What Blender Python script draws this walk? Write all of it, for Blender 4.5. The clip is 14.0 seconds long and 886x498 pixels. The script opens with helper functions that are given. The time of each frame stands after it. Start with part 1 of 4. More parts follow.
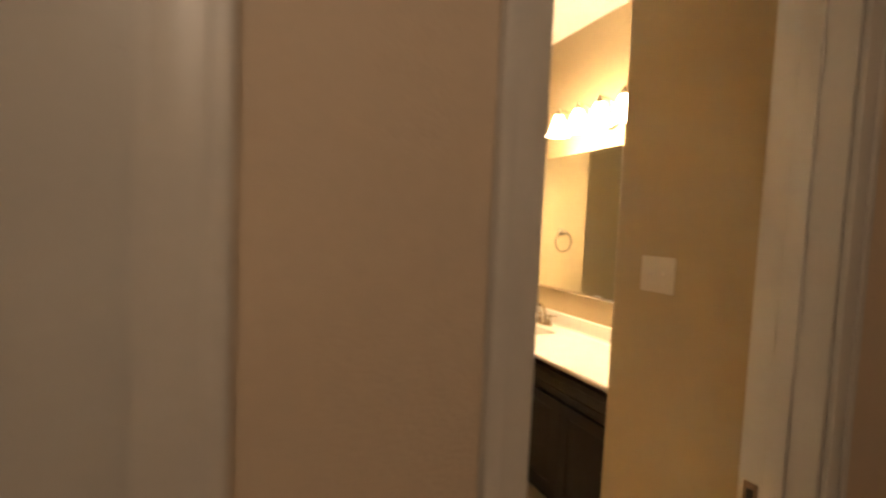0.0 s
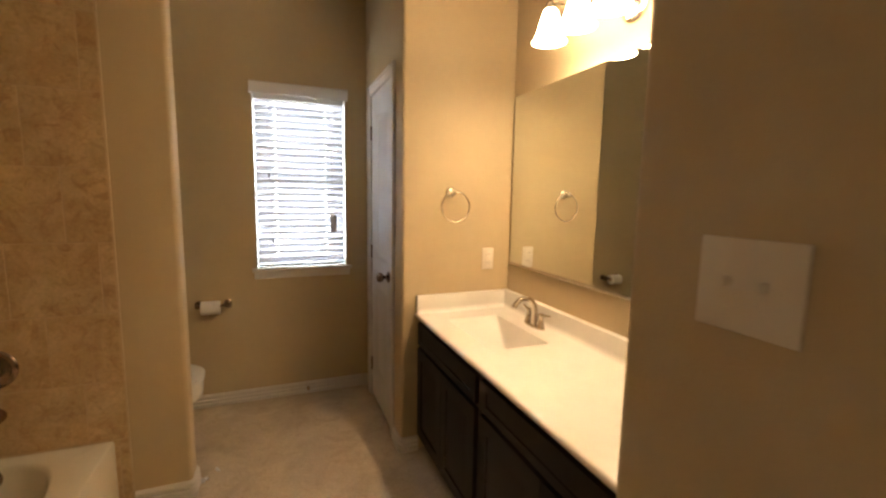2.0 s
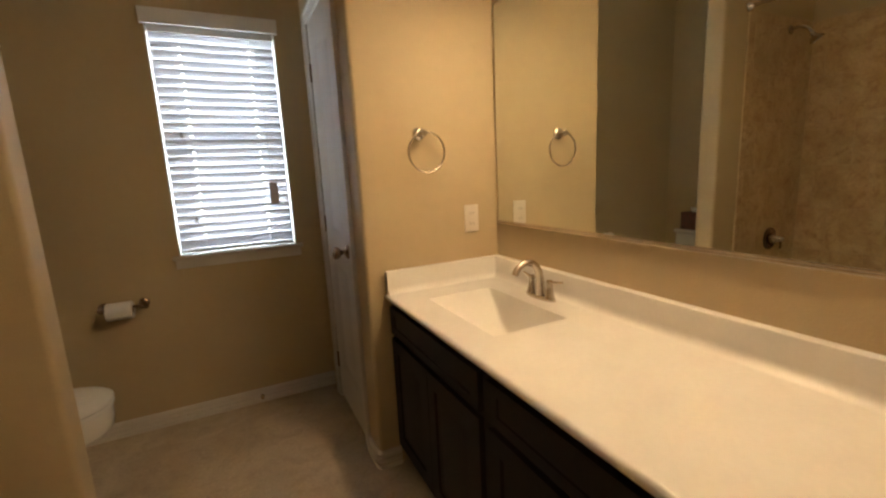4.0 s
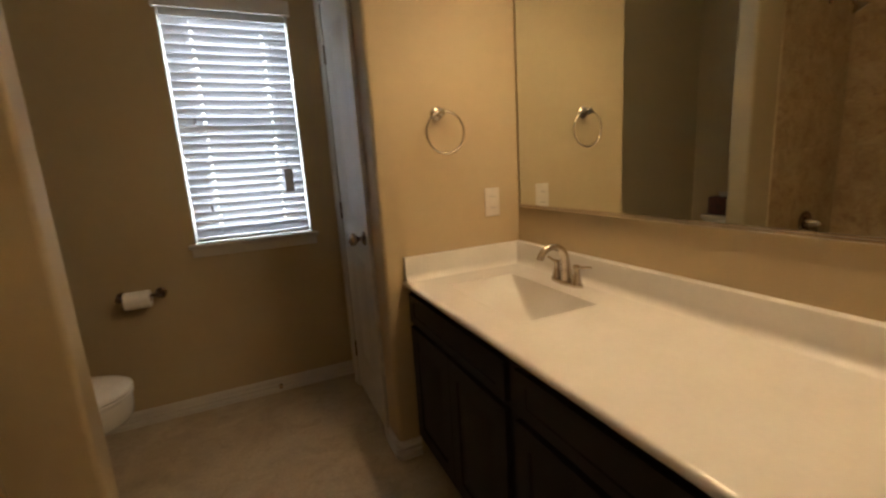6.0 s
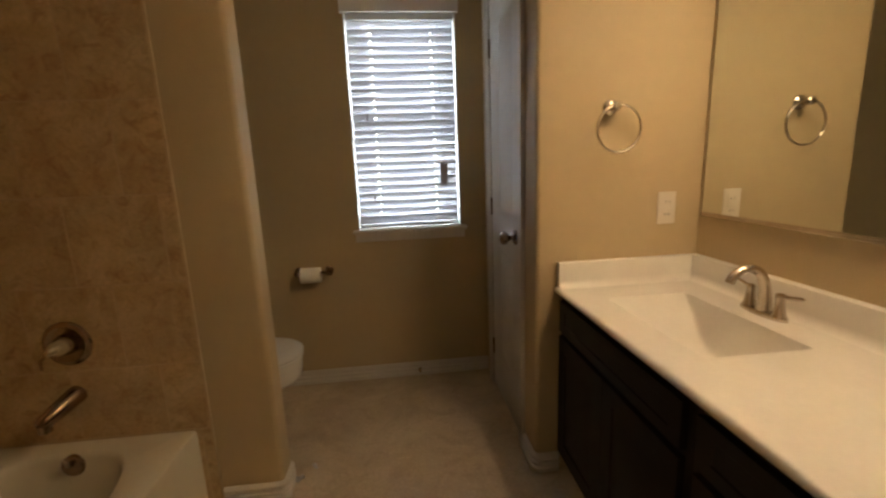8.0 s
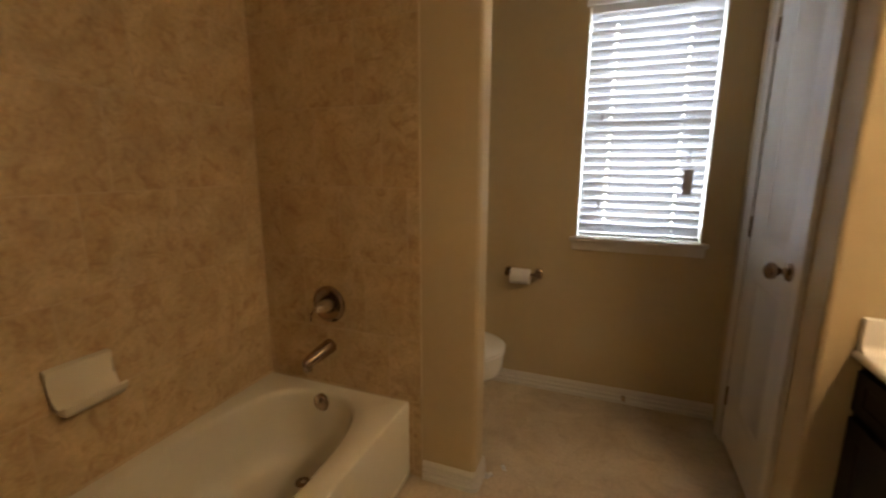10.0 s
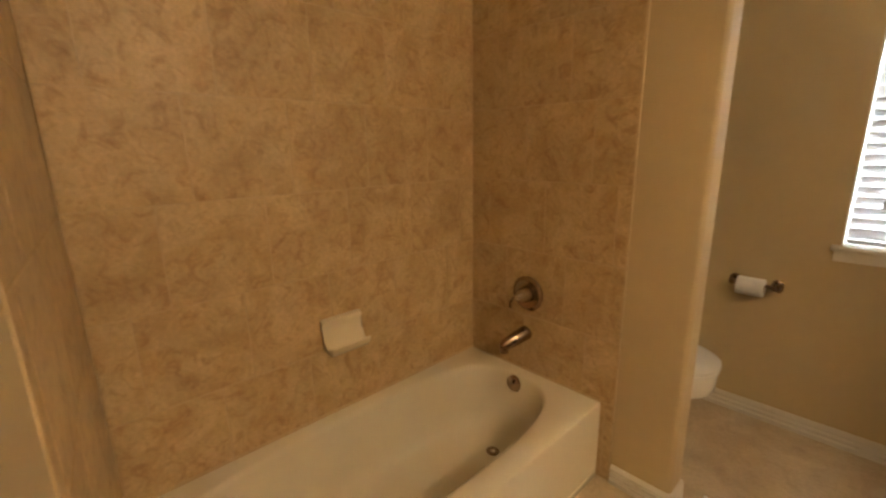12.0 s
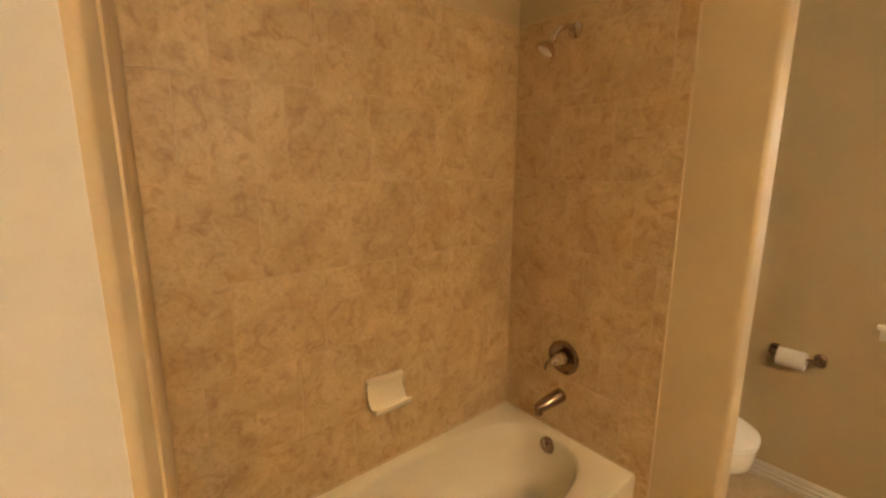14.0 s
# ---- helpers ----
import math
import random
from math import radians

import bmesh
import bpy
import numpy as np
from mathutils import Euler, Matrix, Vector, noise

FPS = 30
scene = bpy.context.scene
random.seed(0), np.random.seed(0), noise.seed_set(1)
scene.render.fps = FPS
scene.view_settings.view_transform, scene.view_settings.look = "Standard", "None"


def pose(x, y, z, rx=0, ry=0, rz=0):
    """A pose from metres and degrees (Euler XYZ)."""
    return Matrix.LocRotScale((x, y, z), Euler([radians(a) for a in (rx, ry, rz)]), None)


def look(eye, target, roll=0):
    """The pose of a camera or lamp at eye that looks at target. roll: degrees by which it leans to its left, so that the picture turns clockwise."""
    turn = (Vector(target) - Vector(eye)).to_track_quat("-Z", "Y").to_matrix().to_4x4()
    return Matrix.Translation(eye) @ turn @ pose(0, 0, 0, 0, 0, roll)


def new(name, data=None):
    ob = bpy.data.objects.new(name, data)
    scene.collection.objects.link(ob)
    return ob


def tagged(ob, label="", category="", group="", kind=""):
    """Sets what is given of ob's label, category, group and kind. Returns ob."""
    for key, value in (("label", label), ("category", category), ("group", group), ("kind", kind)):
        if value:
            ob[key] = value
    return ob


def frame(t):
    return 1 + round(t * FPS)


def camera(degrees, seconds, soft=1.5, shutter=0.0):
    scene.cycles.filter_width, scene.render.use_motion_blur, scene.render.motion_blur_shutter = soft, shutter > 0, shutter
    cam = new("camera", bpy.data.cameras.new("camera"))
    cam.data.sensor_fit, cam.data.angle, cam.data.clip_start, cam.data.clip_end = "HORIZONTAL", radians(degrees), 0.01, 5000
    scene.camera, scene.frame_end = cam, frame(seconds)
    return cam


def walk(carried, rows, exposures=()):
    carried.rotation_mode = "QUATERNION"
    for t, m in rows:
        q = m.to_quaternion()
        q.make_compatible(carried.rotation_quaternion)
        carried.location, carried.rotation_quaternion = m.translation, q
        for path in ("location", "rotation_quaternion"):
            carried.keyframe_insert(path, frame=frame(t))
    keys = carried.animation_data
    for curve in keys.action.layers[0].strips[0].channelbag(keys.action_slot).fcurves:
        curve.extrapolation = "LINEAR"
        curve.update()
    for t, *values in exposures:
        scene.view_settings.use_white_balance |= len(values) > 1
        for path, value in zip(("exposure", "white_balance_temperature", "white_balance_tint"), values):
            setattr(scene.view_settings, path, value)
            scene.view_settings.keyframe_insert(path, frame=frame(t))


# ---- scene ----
cam = camera(92.6, 14.0, soft=2.4, shutter=0.5)
PATH = [
    (0, (-0.142, 0.211, 1.455), (0.688, 2.027, 1.346), 2.5),
    (0.3, (-0.015, 0.296, 1.429), (0.978, 2.026, 1.295), 2.0),
    (0.5, (0.079, 0.339, 1.435), (1.153, 2.016, 1.246), 0.94),
    (0.6, (0.128, 0.357, 1.431), (1.223, 2.021, 1.243), 0.66),
    (0.8, (0.225, 0.406, 1.455), (1.308, 2.081, 1.296), 1.1),
    (1, (0.286, 0.45, 1.472), (1.277, 2.181, 1.302), 2.24),
    (1.2, (0.353, 0.516, 1.452), (1.24, 2.302, 1.274), 1.87),
    (1.5, (0.447, 0.654, 1.437), (1.267, 2.468, 1.238), 1.32),
    (2, (0.573, 0.867, 1.428), (1.305, 2.711, 1.178), 1.04),
    (2.5, (0.657, 1.037, 1.403), (1.304, 2.91, 1.131), -1.42),
    (3, (0.692, 1.179, 1.356), (1.433, 3.014, 1.067), -1.07),
    (5.5, (0.77, 1.394, 1.236), (1.684, 3.13, 0.846), -3.86),
    (6, (0.743, 1.405, 1.242), (1.537, 3.201, 0.858), -3.6),
    (6.5, (0.74, 1.424, 1.249), (1.385, 3.275, 0.85), -3.6),
    (7, (0.746, 1.454, 1.253), (1.22, 3.358, 0.863), -3.29),
    (9.5, (0.577, 1.536, 1.294), (0.182, 3.456, 0.899), -0.48),
    (10, (0.587, 1.557, 1.293), (-0.113, 3.39, 0.908), 0.2),
    (10.5, (0.597, 1.555, 1.276), (-0.307, 3.292, 0.868), 0.41),
    (11, (0.582, 1.541, 1.285), (-0.509, 3.155, 0.833), 0.62),
    (11.5, (0.588, 1.524, 1.319), (-0.706, 2.971, 0.841), -1.29),
    (12, (0.572, 1.499, 1.355), (-0.85, 2.826, 0.888), -1.04),
    (12.5, (0.579, 1.486, 1.4), (-0.921, 2.721, 0.93), -2.09),
    (13, (0.566, 1.464, 1.445), (-0.955, 2.679, 0.987), -1.23),
    (13.5, (0.575, 1.441, 1.519), (-0.93, 2.683, 1.082), -0.41),
    (14, (0.564, 1.421, 1.564), (-0.953, 2.668, 1.185), 0.23),
]
EXPOSURES = [(0.0, 2.18, 6800, 12), (0.5, 2.22, 6650, 12), (1.0, 2.04, 6550, 12), (1.5, 1.6, 6550, 13), (2.5, 1.18, 6400, 12), (3.0, 1.05, 6400, 11), (5.5, 0.36, 6400, 10), (6.5, 0.29, 6400, 10), (9.5, 0.68, 6500, 11), (10.5, 0.95, 6700, 11), (11.5, 1.30, 6900, 11), (12.5, 1.70, 6950, 11), (14.0, 2.0, 7100, 11)]
walk(cam, [(t, look(eye, target, roll)) for t, eye, target, roll in PATH], EXPOSURES)

# ---- world, sun, lamps ----
world = bpy.data.worlds.new("sky")
scene.world = world
world.use_nodes = True
wn = world.node_tree
sky = wn.nodes.new("ShaderNodeTexSky")
sky.sky_type, sky.sun_disc = "NISHITA", False
sky.sun_elevation, sky.sun_rotation = radians(48), radians(200)
wn.nodes["Background"].inputs["Strength"].default_value = 0.15
wn.links.new(sky.outputs[0], wn.nodes["Background"].inputs["Color"])

sun = new("sun", bpy.data.lights.new("sun", "SUN"))
sun.data.energy, sun.data.angle, sun.data.color = 3.0, radians(0.5), (1.0, 0.95, 0.88)
sun.matrix_world = look((0, 0, 12), (-3.0, 9.0, 0))

LAMP_Y = (1.893, 2.067, 2.241, 2.415)
LAMP_X, LAMP_Z = 1.64, 2.060
BULB_WATTS, SHADE_GLOW = 2.0, 13.5
WARM = (1.0, 0.676, 0.408)
for ly in LAMP_Y:
    bulb = new("bulb_light", bpy.data.lights.new("bulb_light", "POINT"))
    bulb.data.energy, bulb.data.color, bulb.data.shadow_soft_size = BULB_WATTS, WARM, 0.035
    bulb.location = (LAMP_X, ly, LAMP_Z + 0.045)


# warm fill added to light the hall; its source is unseen
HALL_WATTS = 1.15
hall_fill = new("hall_fill_light", bpy.data.lights.new("hall_fill_light", "POINT"))
hall_fill.data.energy, hall_fill.data.color, hall_fill.data.shadow_soft_size = HALL_WATTS, (1.0, 0.78, 0.58), 0.12
hall_fill.location = (-0.35, -0.4, 2.25)


# ---- materials ----
def nodes_of(m):
    m.use_nodes = True
    nt = m.node_tree
    return nt, nt.nodes, nt.links, nt.nodes["Principled BSDF"]


def material(name, base, rough=0.5, metal=0.0, vary=0.12, scale=6.0, fine=60.0, bump=0.05, bump_scale=200.0, spec=0.5,
             second=None, coat=0.0, island=0.0):
    """Plain surface with colour variation at two scales, gloss variation and fine relief."""
    m = bpy.data.materials.new(name)
    nt, nodes, links, bsdf = nodes_of(m)
    co = nodes.new("ShaderNodeTexCoord")
    big = nodes.new("ShaderNodeTexNoise")
    big.inputs["Scale"].default_value, big.inputs["Detail"].default_value = scale, 4.0
    small = nodes.new("ShaderNodeTexNoise")
    small.inputs["Scale"].default_value, small.inputs["Detail"].default_value = fine, 3.0
    geo = nodes.new("ShaderNodeNewGeometry")
    for n in (big, small):
        links.new(geo.outputs["Position"], n.inputs["Vector"])
    mixer = nodes.new("ShaderNodeMath")
    mixer.operation = "MULTIPLY_ADD"
    mixer.inputs[1].default_value, mixer.inputs[2].default_value = 0.35, 0.0
    links.new(small.outputs["Fac"], mixer.inputs[0])
    add = nodes.new("ShaderNodeMath")
    add.operation = "MULTIPLY_ADD"
    add.inputs[1].default_value = 0.65
    links.new(big.outputs["Fac"], add.inputs[0])
    links.new(mixer.outputs[0], add.inputs[2])
    ramp = nodes.new("ShaderNodeValToRGB")
    dark = second or tuple(c * (1 - vary) for c in base)
    light = tuple(min(1.0, c * (1 + vary * 0.6)) for c in base)
    ramp.color_ramp.elements[0].position, ramp.color_ramp.elements[1].position = 0.32, 0.68
    ramp.color_ramp.elements[0].color, ramp.color_ramp.elements[1].color = (*dark, 1), (*light, 1)
    links.new(add.outputs[0], ramp.inputs[0])
    links.new(ramp.outputs[0], bsdf.inputs["Base Color"])
    rr = nodes.new("ShaderNodeMapRange")
    rr.inputs["To Min"].default_value, rr.inputs["To Max"].default_value = max(0.03, rough - 0.06), min(1.0, rough + 0.06)
    links.new(small.outputs["Fac"], rr.inputs["Value"])
    links.new(rr.outputs[0], bsdf.inputs["Roughness"])
    bsdf.inputs["Metallic"].default_value = metal
    bsdf.inputs["Specular IOR Level"].default_value = spec
    bsdf.inputs["Coat Weight"].default_value = coat
    if bump:
        rel = nodes.new("ShaderNodeTexNoise")
        rel.inputs["Scale"].default_value, rel.inputs["Detail"].default_value = bump_scale, 2.0
        links.new(geo.outputs["Position"], rel.inputs["Vector"])
        bp = nodes.new("ShaderNodeBump")
        bp.inputs["Strength"].default_value, bp.inputs["Distance"].default_value = bump, 0.002
        links.new(rel.outputs["Fac"], bp.inputs["Height"])
        links.new(bp.outputs[0], bsdf.inputs["Normal"])
    return m


def stone_material(name, pale, mid, rust, rough, spread, per_piece=True):
    """Mottled beige ceramic: cloudy ground, rust-brown blotches, fine pits; each piece has its own cut of the pattern."""
    m = bpy.data.materials.new(name)
    nt, nodes, links, bsdf = nodes_of(m)
    geo = nodes.new("ShaderNodeNewGeometry")
    info = nodes.new("ShaderNodeObjectInfo")
    shift = nodes.new("ShaderNodeVectorMath")
    shift.operation = "ADD"
    comb = nodes.new("ShaderNodeCombineXYZ")
    grow = nodes.new("ShaderNodeMath")
    grow.operation = "MULTIPLY"
    grow.inputs[1].default_value = 37.0 if per_piece else 0.0
    links.new(info.outputs["Random"], grow.inputs[0])
    for k in range(3):
        links.new(grow.outputs[0], comb.inputs[k])
    links.new(geo.outputs["Position"], shift.inputs[0])
    links.new(comb.outputs[0], shift.inputs[1])

    def cloud(scale, detail, rough_in, warp=0.0):
        n = nodes.new("ShaderNodeTexNoise")
        n.inputs["Scale"].default_value, n.inputs["Detail"].default_value = scale, detail
        n.inputs["Roughness"].default_value, n.inputs["Distortion"].default_value = rough_in, warp
        links.new(shift.outputs[0], n.inputs["Vector"])
        return n

    ground, blot, fine = cloud(6.0 * spread, 6, 0.62, 0.8), cloud(15.0 * spread, 7, 0.68, 1.4), cloud(75.0, 4, 0.6)
    r1 = nodes.new("ShaderNodeValToRGB")
    r1.color_ramp.elements[0].position, r1.color_ramp.elements[1].position = 0.36, 0.64
    r1.color_ramp.elements[0].color, r1.color_ramp.elements[1].color = (*mid, 1), (*pale, 1)
    links.new(ground.outputs["Fac"], r1.inputs[0])
    r2 = nodes.new("ShaderNodeValToRGB")
    r2.color_ramp.elements[0].position, r2.color_ramp.elements[1].position = 0.50, 0.72
    r2.color_ramp.elements[0].color, r2.color_ramp.elements[1].color = (0, 0, 0, 1), (0.62, 0.62, 0.62, 1)
    links.new(blot.outputs["Fac"], r2.inputs[0])
    mix = nodes.new("ShaderNodeMix")
    mix.data_type = "RGBA"
    links.new(r2.outputs[0], mix.inputs["Factor"])
    links.new(r1.outputs[0], mix.inputs["A"])
    mix.inputs["B"].default_value = (*rust, 1)
    r3 = nodes.new("ShaderNodeMapRange")
    r3.inputs["From Min"].default_value, r3.inputs["From Max"].default_value = 0.3, 0.7
    r3.inputs["To Min"].default_value, r3.inputs["To Max"].default_value = 0.88, 1.08
    links.new(fine.outputs["Fac"], r3.inputs["Value"])
    tone = nodes.new("ShaderNodeMath")
    tone.operation = "MULTIPLY_ADD"
    tone.inputs[1].default_value, tone.inputs[2].default_value = (0.05 if per_piece else 0.0), 0.975
    links.new(info.outputs["Random"], tone.inputs[0])
    both = nodes.new("ShaderNodeMath")
    both.operation = "MULTIPLY"
    links.new(r3.outputs[0], both.inputs[0])
    links.new(tone.outputs[0], both.inputs[1])
    out = nodes.new("ShaderNodeVectorMath")
    out.operation = "SCALE"
    links.new(mix.outputs["Result"], out.inputs[0])
    links.new(both.outputs[0], out.inputs["Scale"])
    links.new(out.outputs[0], bsdf.inputs["Base Color"])
    rr = nodes.new("ShaderNodeMapRange")
    rr.inputs["To Min"].default_value, rr.inputs["To Max"].default_value = rough - 0.07, rough + 0.1
    links.new(blot.outputs["Fac"], rr.inputs["Value"])
    links.new(rr.outputs[0], bsdf.inputs["Roughness"])
    bp = nodes.new("ShaderNodeBump")
    bp.inputs["Strength"].default_value, bp.inputs["Distance"].default_value = 0.25, 0.001
    links.new(fine.outputs["Fac"], bp.inputs["Height"])
    links.new(bp.outputs[0], bsdf.inputs["Normal"])
    return m


def glow_material(name, color, strength):
    m = bpy.data.materials.new(name)
    nt, nodes, links, bsdf = nodes_of(m)
    bsdf.inputs["Base Color"].default_value = (0.85, 0.82, 0.76, 1)
    bsdf.inputs["Roughness"].default_value = 0.35
    bsdf.inputs["Emission Color"].default_value = (*color, 1)
    bsdf.inputs["Emission Strength"].default_value = strength
    return m


def glass_material(name):
    m = bpy.data.materials.new(name)
    nt, nodes, links, bsdf = nodes_of(m)
    bsdf.inputs["Base Color"].default_value = (0.97, 0.99, 0.98, 1)
    bsdf.inputs["Roughness"].default_value, bsdf.inputs["Transmission Weight"].default_value = 0.02, 1.0
    bsdf.inputs["IOR"].default_value = 1.45
    return m


def mirror_material(name):
    m = bpy.data.materials.new(name)
    nt, nodes, links, bsdf = nodes_of(m)
    bsdf.inputs["Base Color"].default_value = (0.84, 0.88, 0.85, 1)
    bsdf.inputs["Metallic"].default_value, bsdf.inputs["Roughness"].default_value = 1.0, 0.012
    return m


def blind_material(name):
    m = bpy.data.materials.new(name)
    nt, nodes, links, bsdf = nodes_of(m)
    bsdf.inputs["Base Color"].default_value = (0.62, 0.62, 0.64, 1)
    bsdf.inputs["Roughness"].default_value = 0.42
    thin = nodes.new("ShaderNodeBsdfTranslucent")
    thin.inputs["Color"].default_value = (0.80, 0.82, 0.86, 1)
    blend = nodes.new("ShaderNodeMixShader")
    blend.inputs[0].default_value = 0.13
    links.new(bsdf.outputs[0], blend.inputs[1])
    links.new(thin.outputs[0], blend.inputs[2])
    links.new(blend.outputs[0], nodes["Material Output"].inputs["Surface"])
    grain = nodes.new("ShaderNodeTexNoise")
    grain.inputs["Scale"].default_value = 90.0
    geo = nodes.new("ShaderNodeNewGeometry")
    links.new(geo.outputs["Position"], grain.inputs["Vector"])
    bp = nodes.new("ShaderNodeBump")
    bp.inputs["Strength"].default_value, bp.inputs["Distance"].default_value = 0.08, 0.001
    links.new(grain.outputs["Fac"], bp.inputs["Height"])
    links.new(bp.outputs[0], bsdf.inputs["Normal"])
    return m


PAINT = material("wall_paint", (0.502, 0.398, 0.240), 0.55, vary=0.05, scale=1.3, fine=25, bump=0.35, bump_scale=160, spec=0.35)
CEIL_PAINT = material("ceiling_paint", (0.74, 0.72, 0.68), 0.8, vary=0.04, scale=1.5, bump=0.6, bump_scale=90, spec=0.2)
HALL_PAINT = material("hall_paint", (0.68, 0.56, 0.43), 0.6, vary=0.05, scale=1.2, bump=0.35, bump_scale=160, spec=0.3)
TRIM = material("white_trim_paint", (0.65, 0.62, 0.57), 0.35, vary=0.04, scale=5, bump=0.05, bump_scale=60)
DOOR_PAINT = material("white_door_paint", (0.62, 0.60, 0.56), 0.30, vary=0.04, scale=3, bump=0.08, bump_scale=45)
TILE = stone_material("shower_tile_ceramic", (0.61, 0.456, 0.258), (0.475, 0.334, 0.173), (0.262, 0.127, 0.052), 0.40, 1.0)
GROUT = material("tile_grout", (0.56, 0.425, 0.262), 0.85, vary=0.15, scale=20, bump=0.3, bump_scale=400, spec=0.2)
EDGE = material("tile_edge_caulk", (0.54, 0.42, 0.25), 0.5, vary=0.1, scale=30)
FLOOR = stone_material("floor_tile_ceramic", (0.57, 0.475, 0.345), (0.44, 0.355, 0.25), (0.35, 0.265, 0.175), 0.30, 0.6, per_piece=False)
TUB = material("tub_enamel", (0.70, 0.655, 0.53), 0.12, vary=0.03, scale=4, bump=0.0, coat=0.3)
PORCELAIN = material("toilet_porcelain", (0.78, 0.76, 0.70), 0.12, vary=0.02, bump=0.0, coat=0.3)
SEAT_PLASTIC = material("seat_plastic", (0.78, 0.77, 0.73), 0.25, vary=0.02, bump=0.0)
MARBLE = material("cultured_marble", (0.76, 0.73, 0.67), 0.22, vary=0.05, scale=7, fine=80, bump=0.0, coat=0.2)
ESPRESSO = material("espresso_wood", (0.014, 0.0075, 0.005), 0.58, vary=0.3, scale=12, fine=120, bump=0.15, bump_scale=150, spec=0.3)
CAB_DARK = material("cabinet_inside", (0.012, 0.008, 0.006), 0.7, vary=0.2)
NICKEL = material("brushed_nickel", (0.60, 0.54, 0.46), 0.24, 1.0, vary=0.08, scale=40, bump=0.05, bump_scale=600)
BRONZE = material("dark_nickel", (0.34, 0.255, 0.19), 0.22, 1.0, vary=0.1, scale=40, bump=0.05, bump_scale=500)
PLATE = material("plate_plastic", (0.70, 0.64, 0.54), 0.35, vary=0.02, bump=0.0)
SLOT = material("dark_slot", (0.03, 0.025, 0.02), 0.6, vary=0.1, bump=0.0)
SOAP = material("soap_dish_ceramic", (0.70, 0.63, 0.48), 0.15, vary=0.03, bump=0.0, coat=0.3)
PAPER = material("toilet_paper", (0.82, 0.80, 0.76), 0.9, vary=0.04, scale=60, bump=0.3, bump_scale=350, spec=0.1)
CARD = material("cardboard", (0.42, 0.30, 0.19), 0.85, vary=0.1)
BLIND = blind_material("blind_slat_white")
VINYL = material("vinyl_frame", (0.72, 0.72, 0.70), 0.4, vary=0.03, bump=0.0)
GLASS = glass_material("window_glass")
MIRROR = mirror_material("mirror_glass")
SHADE = glow_material("lamp_shade_glass", (1.0, 0.737, 0.445), SHADE_GLOW)
SKYGLOW = glow_material("backdrop_glow", (0.86, 0.93, 1.0), 17.0)
GLOW_HALL = glow_material("hall_fill_glow", (1.0, 0.8, 0.6), 2.0)
CARPET = material("hall_carpet", (0.30, 0.25, 0.19), 0.95, vary=0.15, scale=40, fine=300, bump=0.8, bump_scale=500, spec=0.1)
EARTH = material("outdoor_ground", (0.16, 0.17, 0.09), 0.95, vary=0.3, scale=2, fine=30, bump=0.5, bump_scale=40, spec=0.1)
BOXCARD = material("tissue_box_print", (0.05, 0.028, 0.022), 0.5, vary=0.6, scale=30, second=(0.16, 0.05, 0.035), bump=0.0)
# near-white base puts the glint of clear plastic into its colour
SCRAP_WHITE = material("scrap_glint_white", (0.92, 0.93, 0.95), 0.10, 0.0, vary=0.03, bump=0.0)
GREY_TAG = material("grey_tag", (0.52, 0.48, 0.49), 0.6, vary=0.2)
RUBBER = material("rubber_tip", (0.70, 0.68, 0.62), 0.6, vary=0.05)

# ---- geometry helpers ----
ORIGIN = {}


def quad(bm, *pts):
    return bm.faces.new([bm.verts.new(p) for p in pts])


def box(bm, x0, y0, z0, x1, y1, z1, bevel=0.0, segs=2):
    r = bmesh.ops.create_cube(bm, size=1.0)
    vs = r["verts"]
    for v in vs:
        v.co = Vector(((x0 + x1) / 2 + v.co.x * (x1 - x0), (y0 + y1) / 2 + v.co.y * (y1 - y0), (z0 + z1) / 2 + v.co.z * (z1 - z0)))
    if bevel:
        es = list({e for v in vs for e in v.link_edges})
        bmesh.ops.bevel(bm, geom=es, offset=bevel, segments=segs, affect="EDGES", profile=0.5)
    return bm


def lathe(bm, profile, axis="z", at=(0, 0, 0), segs=28, sx=1.0, sy=1.0):
    """Turns (radius, height) rows about an axis through at."""
    rings = []
    for r, h in profile:
        ring = []
        for k in range(segs):
            a = 2 * math.pi * k / segs
            u, v = r * math.cos(a) * sx, r * math.sin(a) * sy
            p = {"z": (u, v, h), "y": (u, h, v), "x": (h, u, v)}[axis]
            ring.append(bm.verts.new(Vector(p) + Vector(at)))
        rings.append(ring)
    for a, b in zip(rings, rings[1:]):
        for k in range(segs):
            bm.faces.new((a[k], a[(k + 1) % segs], b[(k + 1) % segs], b[k]))
    bm.faces.new(rings[0])
    bm.faces.new(list(reversed(rings[-1])))
    return bm


def tube(bm, path, radii, segs=14, cap=True):
    """A round bar along a path of points, with one radius or one a point."""
    pts = [Vector(p) for p in path]
    rad = radii if isinstance(radii, (list, tuple)) else [radii] * len(pts)
    rings, side = [], None
    for k, p in enumerate(pts):
        d = (pts[min(k + 1, len(pts) - 1)] - pts[max(k - 1, 0)]).normalized()
        if side is None:
            side = d.orthogonal().normalized()
        side = (side - d * side.dot(d)).normalized()
        up = d.cross(side)
        rings.append([bm.verts.new(p + rad[k] * (math.cos(a) * side + math.sin(a) * up)) for a in (2 * math.pi * j / segs for j in range(segs))])
    for a, b in zip(rings, rings[1:]):
        for j in range(segs):
            bm.faces.new((a[j], a[(j + 1) % segs], b[(j + 1) % segs], b[j]))
    if cap:
        bm.faces.new(list(reversed(rings[0])))
        bm.faces.new(rings[-1])
    return bm


